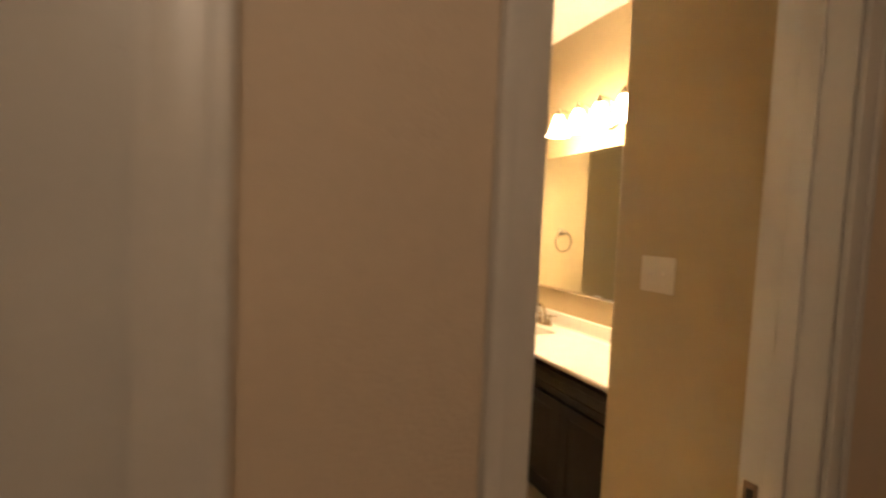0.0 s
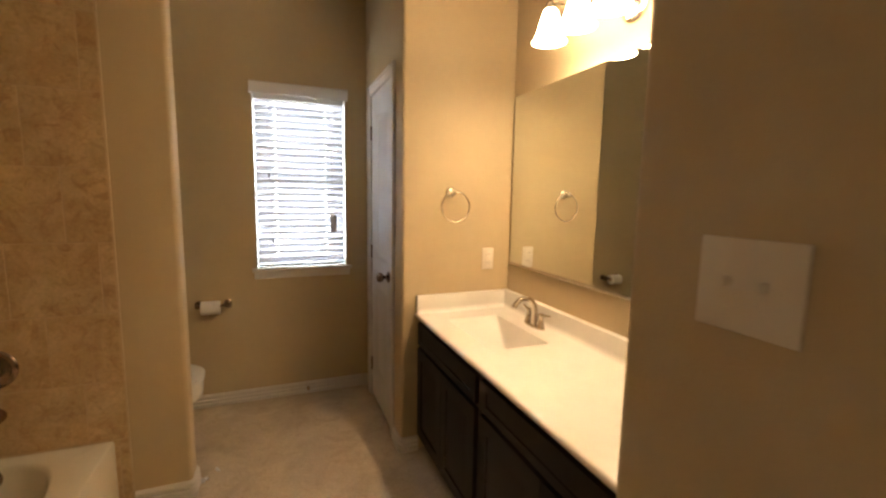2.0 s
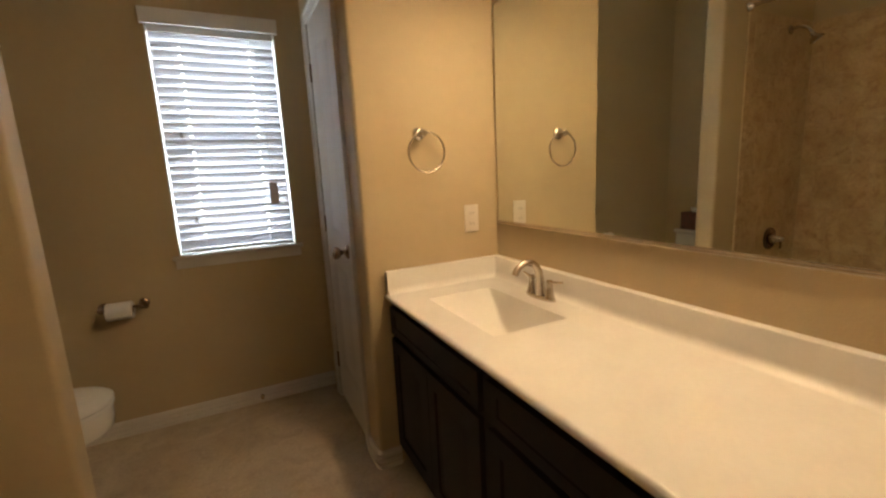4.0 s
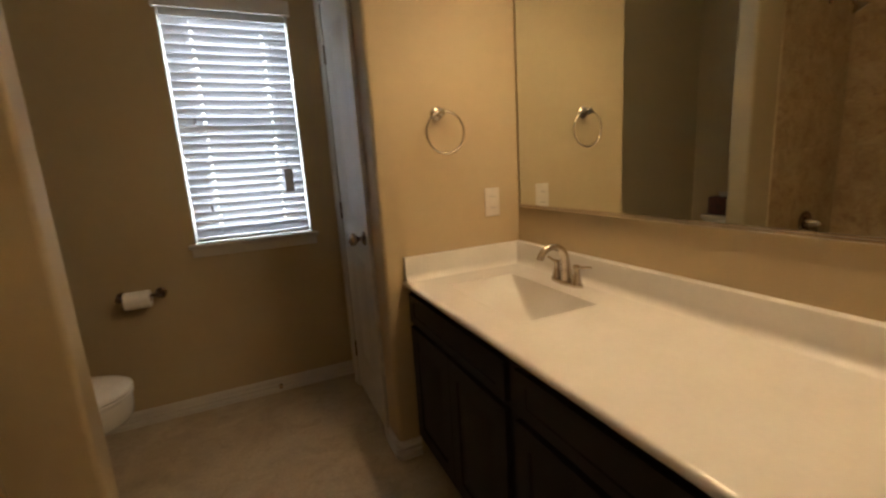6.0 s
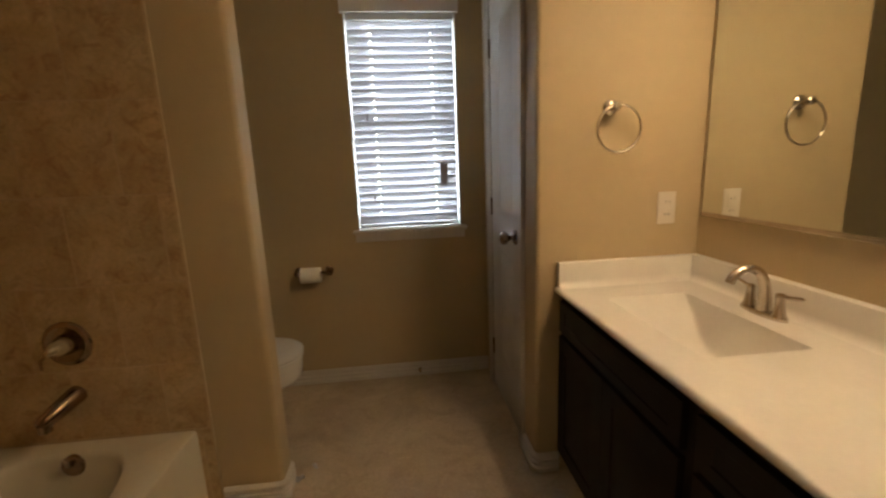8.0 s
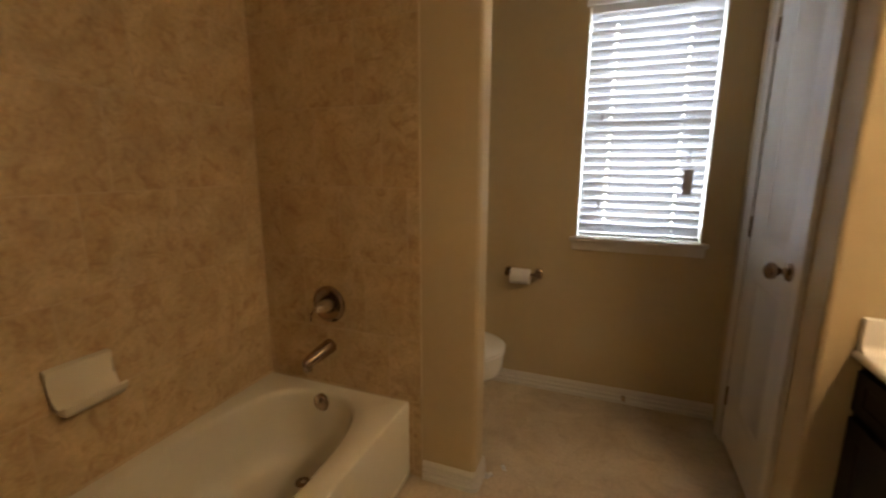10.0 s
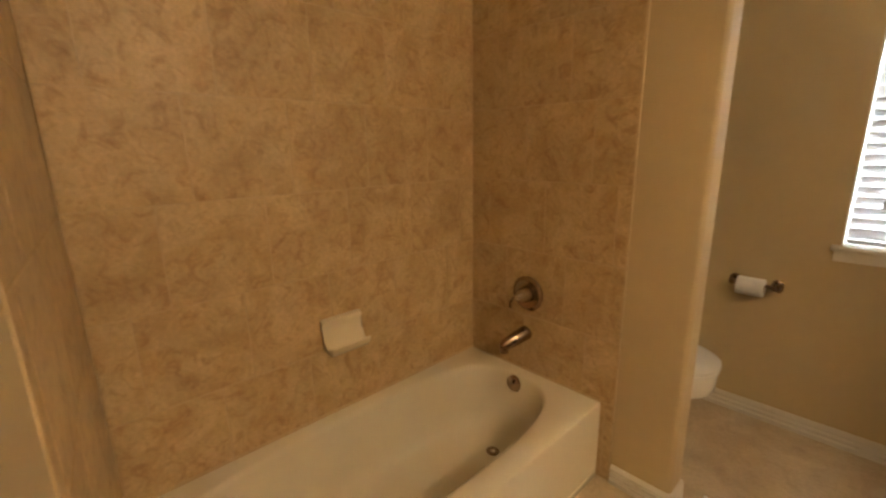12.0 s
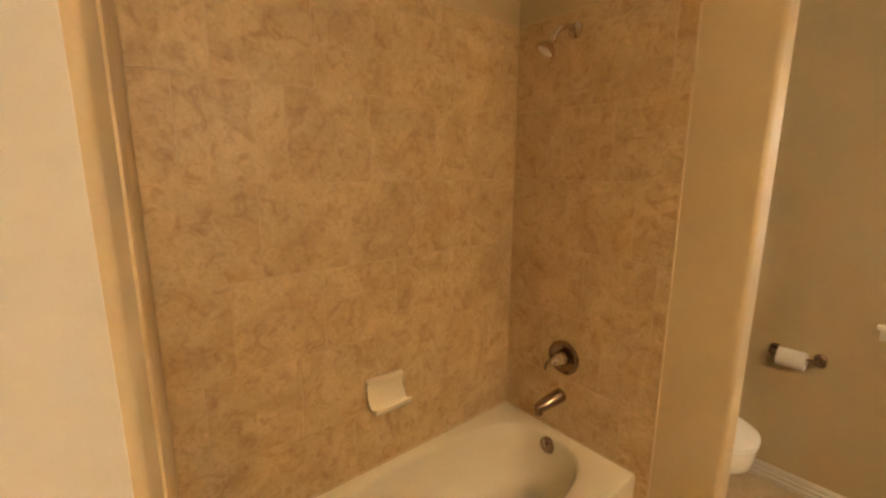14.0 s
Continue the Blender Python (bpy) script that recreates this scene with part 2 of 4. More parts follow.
def arc(p0, p1, p2, n=10):
    """Points of a smooth bend from p0 to p2, drawn towards p1."""
    a, b, c = Vector(p0), Vector(p1), Vector(p2)
    return [(1 - t) ** 2 * a + 2 * t * (1 - t) * b + t * t * c for t in (k / n for k in range(n + 1))]


def ring_torus(bm, centre, radius, thick, axis="y", segs=48, sub=12):
    rows = []
    for k in range(segs):
        a = 2 * math.pi * k / segs
        row = []
        for j in range(sub):
            b = 2 * math.pi * j / sub
            rr, h = radius + thick * math.cos(b), thick * math.sin(b)
            u, v = rr * math.cos(a), rr * math.sin(a)
            row.append(bm.verts.new(Vector({"y": (u, h, v), "x": (h, u, v), "z": (u, v, h)}[axis]) + Vector(centre)))
        rows.append(row)
    for k in range(segs):
        for j in range(sub):
            bm.faces.new((rows[k][j], rows[(k + 1) % segs][j], rows[(k + 1) % segs][(j + 1) % sub], rows[k][(j + 1) % sub]))
    return bm


def prism(bm, outline, axis, a, b):
    """An outline of (u, v) drawn out from a to b along x or y; u is the other level axis, v is up."""
    def put(u, v, s):
        return bm.verts.new((s, u, v) if axis == "x" else (u, s, v))
    lo, hi = [put(u, v, a) for u, v in outline], [put(u, v, b) for u, v in outline]
    n = len(outline)
    for k in range(n):
        bm.faces.new((lo[k], lo[(k + 1) % n], hi[(k + 1) % n], hi[k]))
    bm.faces.new(list(reversed(lo)))
    bm.faces.new(hi)
    return bm


def finish(bm, name, mat, smooth=True, origin=(0, 0, 0)):
    bmesh.ops.recalc_face_normals(bm, faces=bm.faces)
    bmesh.ops.translate(bm, verts=bm.verts, vec=-Vector(origin))
    me = bpy.data.meshes.new(name)
    bm.to_mesh(me)
    bm.free()
    me.materials.append(mat)
    if smooth:
        me.polygons.foreach_set("use_smooth", [True] * len(me.polygons))
        me.set_sharp_from_angle(angle=radians(38))
    return me


def thing(name, at, label, category, group="", kind=""):
    """An empty at a thing's base, which parents its parts."""
    ob = new(name)
    ob.location = at
    ob.empty_display_size = 0.05
    ORIGIN[ob] = Vector(at)
    return tagged(ob, label, category, group, kind)


def solid(name, bm, mat, label, category, group="", kind="", smooth=True, origin=(0, 0, 0)):
    """A thing that is one mesh."""
    ob = new(name, finish(bm, name, mat, smooth, origin))
    ob.location = origin
    ORIGIN[ob] = Vector(origin)
    return tagged(ob, label, category, group, kind)


def part(name, bm, mat, parent, label="", smooth=True):
    """One mesh under a thing or under a part; its places are given in the world."""
    org = ORIGIN[parent]
    ob = new(name, finish(bm, name, mat, smooth, org))
    ob.parent = parent
    ORIGIN[ob] = org
    return tagged(ob, label) if label else ob


def nb():
    return bmesh.new()


def bx(*a, **k):
    return box(nb(), *a, **k)


def wall(name, x0, y0, x1, y1, z0=0.0, z1=2.9, mat=None, rounded=(), radius=0.018, label=""):
    """A wall block whose listed corners have rounded plaster beads."""
    bm = bx(x0, y0, z0, x1, y1, z1)
    es = []
    for e in bm.edges:
        a, b = e.verts[0].co, e.verts[1].co
        if abs(a.z - b.z) > 0.5 and any(abs(a.x - cx) < 1e-4 and abs(a.y - cy) < 1e-4 for cx, cy in rounded):
            es.append(e)
    if es:
        bmesh.ops.bevel(bm, geom=es, offset=radius, segments=6, affect="EDGES", profile=0.5)
    return solid(name, bm, mat or PAINT, label or "beige painted plaster wall with rounded corner beads", "wall", kind="structure")


def panel_slab(bm, put, u0, u1, v0, v1, thick, panels, margin=0.012, drop=0.007, flat=0.03, rise=0.004, both=True):
    """A door leaf: put(u, v, w) places a point; panels are (u0, u1, v0, v1), sunk with sloped moulding and a raised field."""
    def face(*p):
        bm.faces.new([bm.verts.new(put(*q)) for q in p])

    def ring(a, wa, b, wb):
        (a0, a1, c0, c1), (b0, b1, d0, d1) = a, b
        face((a0, c0, wa), (a1, c0, wa), (b1, d0, wb), (b0, d0, wb))
        face((a1, c0, wa), (a1, c1, wa), (b1, d1, wb), (b1, d0, wb))
        face((a1, c1, wa), (a0, c1, wa), (b0, d1, wb), (b1, d1, wb))
        face((a0, c1, wa), (a0, c0, wa), (b0, d0, wb), (b0, d1, wb))

    def shrink(r, d):
        return (r[0] + d, r[1] - d, r[2] + d, r[3] - d)

    for side in ((1, -1) if both else (1,)):
        w = lambda d: side * (thick / 2 - d)
        us, vs = sorted({u0, u1, *[p[0] for p in panels], *[p[1] for p in panels]}), sorted({v0, v1, *[p[2] for p in panels], *[p[3] for p in panels]})
        for ua, ub in zip(us, us[1:]):
            for va, vb in zip(vs, vs[1:]):
                if not any(p[0] <= ua and ub <= p[1] and p[2] <= va and vb <= p[3] for p in panels):
                    face((ua, va, w(0)), (ub, va, w(0)), (ub, vb, w(0)), (ua, vb, w(0)))
        for p in panels:
            a, b = shrink(p, margin), shrink(p, margin + flat)
            ring(p, w(0), a, w(drop))
            ring(a, w(drop), b, w(drop))
            c = shrink(b, 0.012)
            ring(b, w(drop), c, w(drop - rise))
            face((c[0], c[2], w(drop - rise)), (c[1], c[2], w(drop - rise)), (c[1], c[3], w(drop - rise)), (c[0], c[3], w(drop - rise)))
    if not both:
        face((u0, v0, -thick / 2), (u1, v0, -thick / 2), (u1, v1, -thick / 2), (u0, v1, -thick / 2))
    for (ua, va), (ub, vb) in (((u0, v0), (u1, v0)), ((u1, v0), (u1, v1)), ((u1, v1), (u0, v1)), ((u0, v1), (u0, v0))):
        face((ua, va, -thick / 2), (ub, vb, -thick / 2), (ub, vb, thick / 2), (ua, va, thick / 2))
    bmesh.ops.remove_doubles(bm, verts=bm.verts, dist=1e-5)
    return bm


def knob(parent, at, way, mat=BRONZE):
    """A round door knob with its rose; way is the outward axis, +1 or -1 along x."""
    x, y, z = at
    part("knob_rose", lathe(nb(), [(0.033, 0), (0.033, way * 0.006), (0.026, way * 0.011), (0.012, way * 0.013)], "x", at), mat, parent)
    part("knob_ball", lathe(nb(), [(0.011, way * 0.010), (0.010, way * 0.026), (0.016, way * 0.034), (0.027, way * 0.044), (0.030, way * 0.056),
                                    (0.027, way * 0.066), (0.016, way * 0.072), (0.004, way * 0.074)], "x", at), mat, parent)


# ---- the rooms ----
XW, XT, XV, XC, XS = -0.82, -0.66, 1.833, 1.188, 1.117   # tub wall, toilet wall, vanity wall, closet wall, switch wall
YN, YR, YV, YD, YH = 3.93, 3.0, 1.400, 0.76, 0.625        # window wall, towel ring wall, vanity end, door wall inside, hall side
HC = 2.80                                                  # ceiling
XE = 0.176                                                 # end of the stub walls
WX0, WX1, WZ0, WZ1 = 0.450, 1.043, 0.925, 2.075          # window opening


SKEW = 0.085


def skew(x):
    """North face of the wall at the tub's foot, which is not quite square."""
    return 1.428 - SKEW * (x - XE)


# north wall with the window opening
bm = nb()
for a in ((-0.94, YN, 0, WX0, YN + 0.14, 2.9), (WX1, YN, 0, 1.95, YN + 0.14, 2.9), (WX0, YN, 0, WX1, YN + 0.14, WZ0 - 0.012), (WX0, YN, WZ1, WX1, YN + 0.14, 2.9)):
    box(bm, *a)
solid("wall_north", bm, PAINT, "beige painted plaster wall round a window", "wall", kind="structure", smooth=False)
wall("wall_west_tub", XW - 0.12, 1.2, XW, YR + 0.06)
wall("wall_west_toilet", XT - 0.28, YR + 0.06, XT, YN)
wall("wall_wing", XW, YR, XE, YR + 0.12, rounded=((XE, YR), (XE, YR + 0.12)))
wall("wall_ring", XC, YR, 1.95, YR + 0.12, rounded=((XC, YR),))
wall("wall_east", XV, YV, XV + 0.12, YR)
wall("wall_switch", XS, YD, 1.95, YV, rounded=((XS, YV),))
CY0, CY1, CZ1 = 3.197, 3.745, 2.075
bm = nb()
for a in ((XC, YR + 0.12, 0, XC + 0.12, CY0, 2.9), (XC, CY1, 0, XC + 0.12, YN, 2.9), (XC, CY0, CZ1, XC + 0.12, CY1, 2.9)):
    box(bm, *a)
solid("wall_closet", bm, PAINT, "beige painted plaster wall round the closet door", "wall", kind="structure", smooth=False)
# stub wall at the tub's foot
bm = nb()
prof = [(XW - 0.12, 1.2), (XE, 1.2), (XE, skew(XE)), (XW, skew(XW)), (XW - 0.12, skew(XW))]
lo, hi = [bm.verts.new((x, y, 0)) for x, y in prof], [bm.verts.new((x, y, 2.9)) for x, y in prof]
for k in range(5):
    bm.faces.new((lo[k], lo[(k + 1) % 5], hi[(k + 1) % 5], hi[k]))
bm.faces.new(lo), bm.faces.new(hi)
bmesh.ops.bevel(bm, geom=[e for e in bm.edges if all(abs(v.co.x - XE) < 1e-4 and v.co.y > 1.3 for v in e.verts)], offset=0.018, segments=6, affect="EDGES", profile=0.5)
solid("wall_foot", bm, PAINT, "beige painted plaster stub wall at the foot of the tub", "wall", kind="structure")
wall("wall_west_entry", -0.12, YD, 0.0, 1.2)
# south wall with the doorway, hall side painted darker
DX0, DX1, DZ = 0.160, 0.880, 2.055
bm = nb()
YM = YH + 0.06
for a in ((-0.12, YM, 0, DX0, YD, 2.9), (DX1, YM, 0, 1.95, YD, 2.9), (DX0, YM, DZ, DX1, YD, 2.9)):
    box(bm, *a)
solid("wall_south", bm, PAINT, "beige painted plaster wall round the bathroom doorway", "wall", kind="structure", smooth=False)
solid("floor", bx(-0.94, YH, -0.1, 1.95, YN + 0.14, 0.0), FLOOR, "mottled beige-brown stone-look floor", "floor", kind="structure", smooth=False)
solid("ceiling", bx(-0.94, YH, HC, 1.95, YN, HC + 0.1), CEIL_PAINT, "off-white textured ceiling", "ceiling", kind="structure", smooth=False)
# the dim hall outside the door, closed at both ends
HX0, HX1, HY0 = -2.2, 1.95, -0.75
solid("hall_floor", bx(HX0, HY0, -0.1, HX1, YH, -0.002), CARPET, "tan carpet of the dim hall", "floor", kind="structure", smooth=False)
solid("hall_ceiling", bx(HX0, HY0, 2.45, HX1, YH, 2.55), CEIL_PAINT, "off-white hall ceiling", "ceiling", kind="structure", smooth=False)
wall("wall_hall_south", HX0, HY0 - 0.12, HX1, HY0, mat=HALL_PAINT, label="tan painted wall added to close off the hall")
wall("wall_hall_east", HX1 - 0.55, HY0, HX1 - 0.43, YH - 0.002, mat=HALL_PAINT, label="tan painted wall added to close off the hall")
# unseen end wall, added to keep sky light out of the hall
wall("hall_west_light_block", HX0 - 0.12, HY0, HX0, YH, mat=HALL_PAINT, label="tan painted wall added to close off the hall")
D2X0, D2X1 = -0.91, -0.212
bm = nb()
for a in ((HX0, YH, 0, D2X0, YM, 2.9), (D2X1, YH, 0, DX0, YM, 2.9), (D2X0, YH, DZ, D2X1, YM, 2.9), (DX1, YH, 0, 1.95, YM, 2.9), (DX0, YH, DZ, DX1, YM, 2.9),
          (HX0, YM, 0, D2X0, YD, 2.9), (D2X1, YM, 0, -0.12, YD, 2.9), (D2X0, YM, DZ, D2X1, YD, 2.9)):
    box(bm, *a)
solid("wall_hall_north", bm, HALL_PAINT, "tan painted wall added to close off the hall round a closed door", "wall", kind="structure", smooth=False)
solid("ground", bx(-80, -80, -0.5, 80, 160, -0.4), EARTH, "grassy ground outside the window", "ground", kind="structure", smooth=False)
# glowing plane for the pale overcast distance, added to light the room through the window
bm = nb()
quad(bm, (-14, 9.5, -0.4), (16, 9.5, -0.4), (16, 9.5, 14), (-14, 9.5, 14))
solid("backdrop", bm, SKYGLOW, "glowing plane standing in for pale bright sky and distance beyond the window", "backdrop", kind="structure", smooth=False)

# ---- trim ----
BASE_H = 0.082
BASE_PROFILE = [(0, 0), (0.016, 0), (0.017, 0.020), (0.005, 0.023), (0.005, 0.030), (0.016, 0.034), (0.016, 0.045), (0.0045, 0.048), (0.0045, 0.055), (0.0145, 0.059), (0.0145, 0.071), (0.009, 0.077), (0.005, BASE_H), (0, BASE_H)]


def baseboard(name, pts):
    """Stepped skirting along a line of (x, y) corners, the room on the left of the way walked."""
    bm = nb()
    n = len(pts)
    dirs = [(Vector(b) - Vector(a)).normalized() for a, b in zip(pts, pts[1:])]
    rows = []
    for k, p in enumerate(pts):
        d0, d1 = dirs[max(k - 1, 0)], dirs[min(k, n - 2)]
        n0, n1 = Vector((-d0.y, d0.x)), Vector((-d1.y, d1.x))
        m = (n0 + n1).normalized()
        m = m / max(0.3, m.dot(n0))
        rows.append([bm.verts.new((p[0] + m.x * u, p[1] + m.y * u, v)) for u, v in BASE_PROFILE])
    q = len(BASE_PROFILE)
    for a, b in zip(rows, rows[1:]):
        for j in range(q):
            bm.faces.new((a[j], a[(j + 1) % q], b[(j + 1) % q], b[j]))
    bm.faces.new(rows[0]), bm.faces.new(list(reversed(rows[-1])))
    return solid(name, bm, TRIM, "white stepped wooden skirting board", "baseboard", kind="structure")


def bead(cx, cy, a0, a1, r=0.018, n=4):
    return [(cx + r * math.cos(radians(a0 + (a1 - a0) * k / n)), cy + r * math.sin(radians(a0 + (a1 - a0) * k / n))) for k in range(n + 1)]


baseboard("baseboard_north", [(XC, YN), (XT, YN), (XT, YR + 0.12)])
baseboard("baseboard_wing", [(XT, YR + 0.12), *bead(XE - 0.018, YR + 0.102, 90, 0), *bead(XE - 0.018, YR + 0.018, 0, -90), (-0.048, YR)])
baseboard("baseboard_ring", [(1.285, YR), *bead(XC + 0.018, YR + 0.018, 270, 180), (XC, 3.139)])
baseboard("baseboard_switch", [(DX1 + 0.065, YD), (XS, YD), *bead(XS + 0.018, YV - 0.018, 180, 90), (1.285, YV)])
baseboard("baseboard_foot", [(-0.052, skew(-0.052)), *bead(XE - 0.018, skew(XE) - 0.017, 88, 0), (XE, 1.2), (0.0, 1.2), (0.0, YD), (DX0 - 0.065, YD)])
baseboard("baseboard_hall", [(DX0 - 0.065, YH), (D2X1 + 0.065, YH)])
baseboard("baseboard_hall_far", [(HX1 - 0.55, YH), (DX1 + 0.065, YH)])


def casing_piece(x0, x1, z0, z1, y, out):
    """A flat stepped casing board on a wall that runs along x; out is -1 or +1."""
    bm = nb()
    box(bm, x0, min(y, y + out * 0.012), z0, x1, max(y, y + out * 0.012), z1, bevel=0.003)
    return bm


def door_frame(name, x0, x1, z1, ya, yb, label, sides):
    """Jamb, stop and casings of a doorway in a wall that runs along x."""
    f = thing(name, (x0, ya, 0), label, "door frame", kind="structure")
    part("jamb", bx(x0, ya, 0, x0 + 0.017, yb, z1, bevel=0.002), TRIM, f)
    part("jamb", bx(x1 - 0.017, ya, 0, x1, yb, z1, bevel=0.002), TRIM, f)
    part("head_jamb", bx(x0 + 0.017, ya, z1 - 0.017, x1 - 0.017, yb, z1, bevel=0.002), TRIM, f)
    ys = yb - 0.050
    part("door_stop", bx(x1 - 0.028, ys - 0.035, 0, x1 - 0.017, ys, z1 - 0.017, bevel=0.003), TRIM, f)
    part("door_stop", bx(x0 + 0.017, ys - 0.035, 0, x0 + 0.028, ys, z1 - 0.017, bevel=0.003), TRIM, f)
    part("door_stop", bx(x0 + 0.028, ys - 0.035, z1 - 0.028, x1 - 0.028, ys, z1 - 0.017, bevel=0.003), TRIM, f)
    for y, out in sides:
        for a, b in ((x0 - 0.057, x0 + 0.006), (x1 - 0.006, x1 + 0.057)):
            c = part("casing", casing_piece(a, b, 0, z1 + 0.051, y, out), TRIM, f)
            o0, o1 = (a, a + 0.020) if b < (x0 + x1) / 2 else (b - 0.020, b)
            part("casing_bead", bx(o0, min(y + out * 0.0115, y + out * 0.018), 0, o1, max(y + out * 0.0115, y + out * 0.018), z1 + 0.051, bevel=0.003), TRIM, c)
        part("casing", casing_piece(x0 + 0.006, x1 - 0.006, z1 - 0.006, z1 + 0.051, y, out), TRIM, f)
    return f


frame_1 = door_frame("door_frame_1", DX0, DX1, DZ, YH, YD, "white painted door frame with flat casing", ((YH, -1), (YD, 1)))
part("strike_plate", bx(DX1 - 0.0185, YD - 0.036, 0.865, DX1 - 0.0165, YD - 0.006, 0.925, bevel=0.0005), BRONZE, frame_1, "dark metal strike plate")
part("strike_hole", bx(DX1 - 0.019, YD - 0.028, 0.880, DX1 - 0.0183, YD - 0.014, 0.910), SLOT, frame_1)
frame_2 = door_frame("door_frame_2", D2X0, D2X1, DZ, YH, YD, "white painted frame of a second hall door", ((YH, -1),))


def door_leaf_x(name, x, y0, y1, z0, z1, label, mat=DOOR_PAINT, thick=0.035):
    """A two-panel door leaf standing in a plane of constant x."""
    d = thing(name, (x, y0, z0), label, "door", kind="structure")
    w, h = y1 - y0, z1 - z0
    s = 0.105
    ps = [(y0 + s, y1 - s, z0 + 0.20, z0 + 0.82), (y0 + s, y1 - s, z0 + 0.98, z1 - 0.115)]
    part("leaf", panel_slab(nb(), lambda u, v, q: (x + q, u, v), y0, y1, z0, z1, thick, ps, margin=0.016, drop=0.012, flat=0.022, rise=0.007), mat, d)
    return d


door_1 = door_leaf_x("door_1", 0.2145, 0.772, 1.418, 0.012, 2.035, "white panelled bathroom door standing open with round nickel knobs")
knob(door_1, (0.2325, 1.358, 0.922), 1)
knob(door_1, (0.1965, 1.358, 0.922), -1)
part("latch_plate", bx(0.2025, 1.4175, 0.892, 0.2265, 1.4195, 0.952, bevel=0.0005), BRONZE, door_1)
for hz in (0.22, 1.02, 1.82):
    h = part("hinge", lathe(nb(), [(0.006, hz - 0.045), (0.006, hz + 0.045)], "z", (0.2375, 0.766, 0), segs=12), NICKEL, door_1)
    part("hinge_leaf", bx(0.2070, 0.757, hz - 0.044, 0.2090, 0.7715, hz + 0.044), NICKEL, h)

door_2 = thing("door_2", (D2X0, YD - 0.045, 0), "closed white hall door", "door", kind="structure")
part("leaf", panel_slab(nb(), lambda u, v, q: (u, YD - 0.030 - q, v), D2X0 + 0.02, D2X1 - 0.02, 0.012, 2.033, 0.035,
                        [(D2X0 + 0.13, D2X1 - 0.13, 0.21, 0.83), (D2X0 + 0.13, D2X1 - 0.13, 0.99, 1.92)]), DOOR_PAINT, door_2)

# closet door, hung on the window side
closet = door_leaf_x("closet_door", XC + 0.0165, CY0 + 0.018, CY1 - 0.018, 0.02, CZ1 - 0.02, "narrow white two-panel closet door, closed, with a dark knob")
knob(closet, (XC - 0.001, CY0 + 0.075, 0.945), -1)
for hz in (0.24, 1.04, 1.83):
    part("hinge", lathe(nb(), [(0.006, hz - 0.045), (0.006, hz + 0.045)], "z", (XC - 0.005, CY1 - 0.014, 0), segs=12), BRONZE, closet)
cf = thing("closet_door_frame", (XC, CY0, 0), "white painted closet door frame", "door frame", kind="structure")
part("jamb", bx(XC, CY0, 0, XC + 0.12, CY0 + 0.016, CZ1, bevel=0.002), TRIM, cf)
part("jamb", bx(XC, CY1 - 0.016, 0, XC + 0.12, CY1, CZ1, bevel=0.002), TRIM, cf)
part("head_jamb", bx(XC, CY0 + 0.016, CZ1 - 0.016, XC + 0.12, CY1 - 0.016, CZ1, bevel=0.002), TRIM, cf)
for a, b in ((CY0 - 0.057, CY0 + 0.006), (CY1 - 0.006, CY1 + 0.057)):
    c = part("casing", bx(XC - 0.012, a, 0, XC, b, CZ1 + 0.057, bevel=0.003), TRIM, cf)
    o0, o1 = (a, a + 0.02) if a < 3.4 else (b - 0.02, b)
    part("casing_bead", bx(XC - 0.018, o0, 0, XC - 0.0115, o1, CZ1 + 0.057, bevel=0.003), TRIM, c)
c = part("casing", bx(XC - 0.012, CY0 + 0.006, CZ1 - 0.006, XC, CY1 - 0.006, CZ1 + 0.057, bevel=0.003), TRIM, cf)
part("casing_bead", bx(XC - 0.018, CY0 + 0.006, CZ1 + 0.037, XC - 0.0115, CY1 - 0.006, CZ1 + 0.057, bevel=0.003), TRIM, c)
solid("closet_back", bx(XC + 0.12, YR + 0.12, 0, XC + 0.2, YN, 2.79), PAINT, "plain wall behind the closet door", "wall", kind="structure", smooth=False)

# ---- window ----
win = thing("window_1", (WX0, YN + 0.07, WZ0), "single-hung white vinyl window behind lowered blinds", "window", kind="structure")
yf0, yf1 = YN + 0.085, YN + 0.135
for n, a in (("frame_side", (WX0, yf0, WZ0, WX0 + 0.04, yf1, WZ1)), ("frame_side", (WX1 - 0.04, yf0, WZ0, WX1, yf1, WZ1)),
             ("frame_rail", (WX0 + 0.04, yf0, WZ0, WX1 - 0.04, yf1, WZ0 + 0.045)), ("frame_rail", (WX0 + 0.04, yf0, WZ1 - 0.04, WX1 - 0.04, yf1, WZ1)),
             ("meeting_rail", (WX0 + 0.04, yf0, 1.49, WX1 - 0.04, yf1, 1.535))):
    part(n, bx(*a, bevel=0.003), VINYL, win)
for a, b in ((WZ0 + 0.045, 1.49), (1.535, WZ1 - 0.04)):
    p = part("pane", bx(WX0 + 0.04, YN + 0.108, a, WX1 - 0.04, YN + 0.112, b), GLASS, win, smooth=False)
    p.visible_shadow = False
for a, b in ((WX0 + 0.0005, WX0 + 0.006), (WX1 - 0.006, WX1 - 0.0005)):
    part("jamb_liner", bx(a, YN + 0.002, WZ0 - 0.003, b, yf0, WZ1 - 0.001), VINYL, win)
sill = thing("window_sill", (WX0, YN, WZ0 - 0.03), "white wooden window sill with apron", "window sill", kind="structure")
part("sill_board", bx(WX0 - 0.03, YN - 0.034, WZ0 - 0.026, WX1 + 0.03, YN + 0.0, WZ0 - 0.004, bevel=0.006), TRIM, sill)
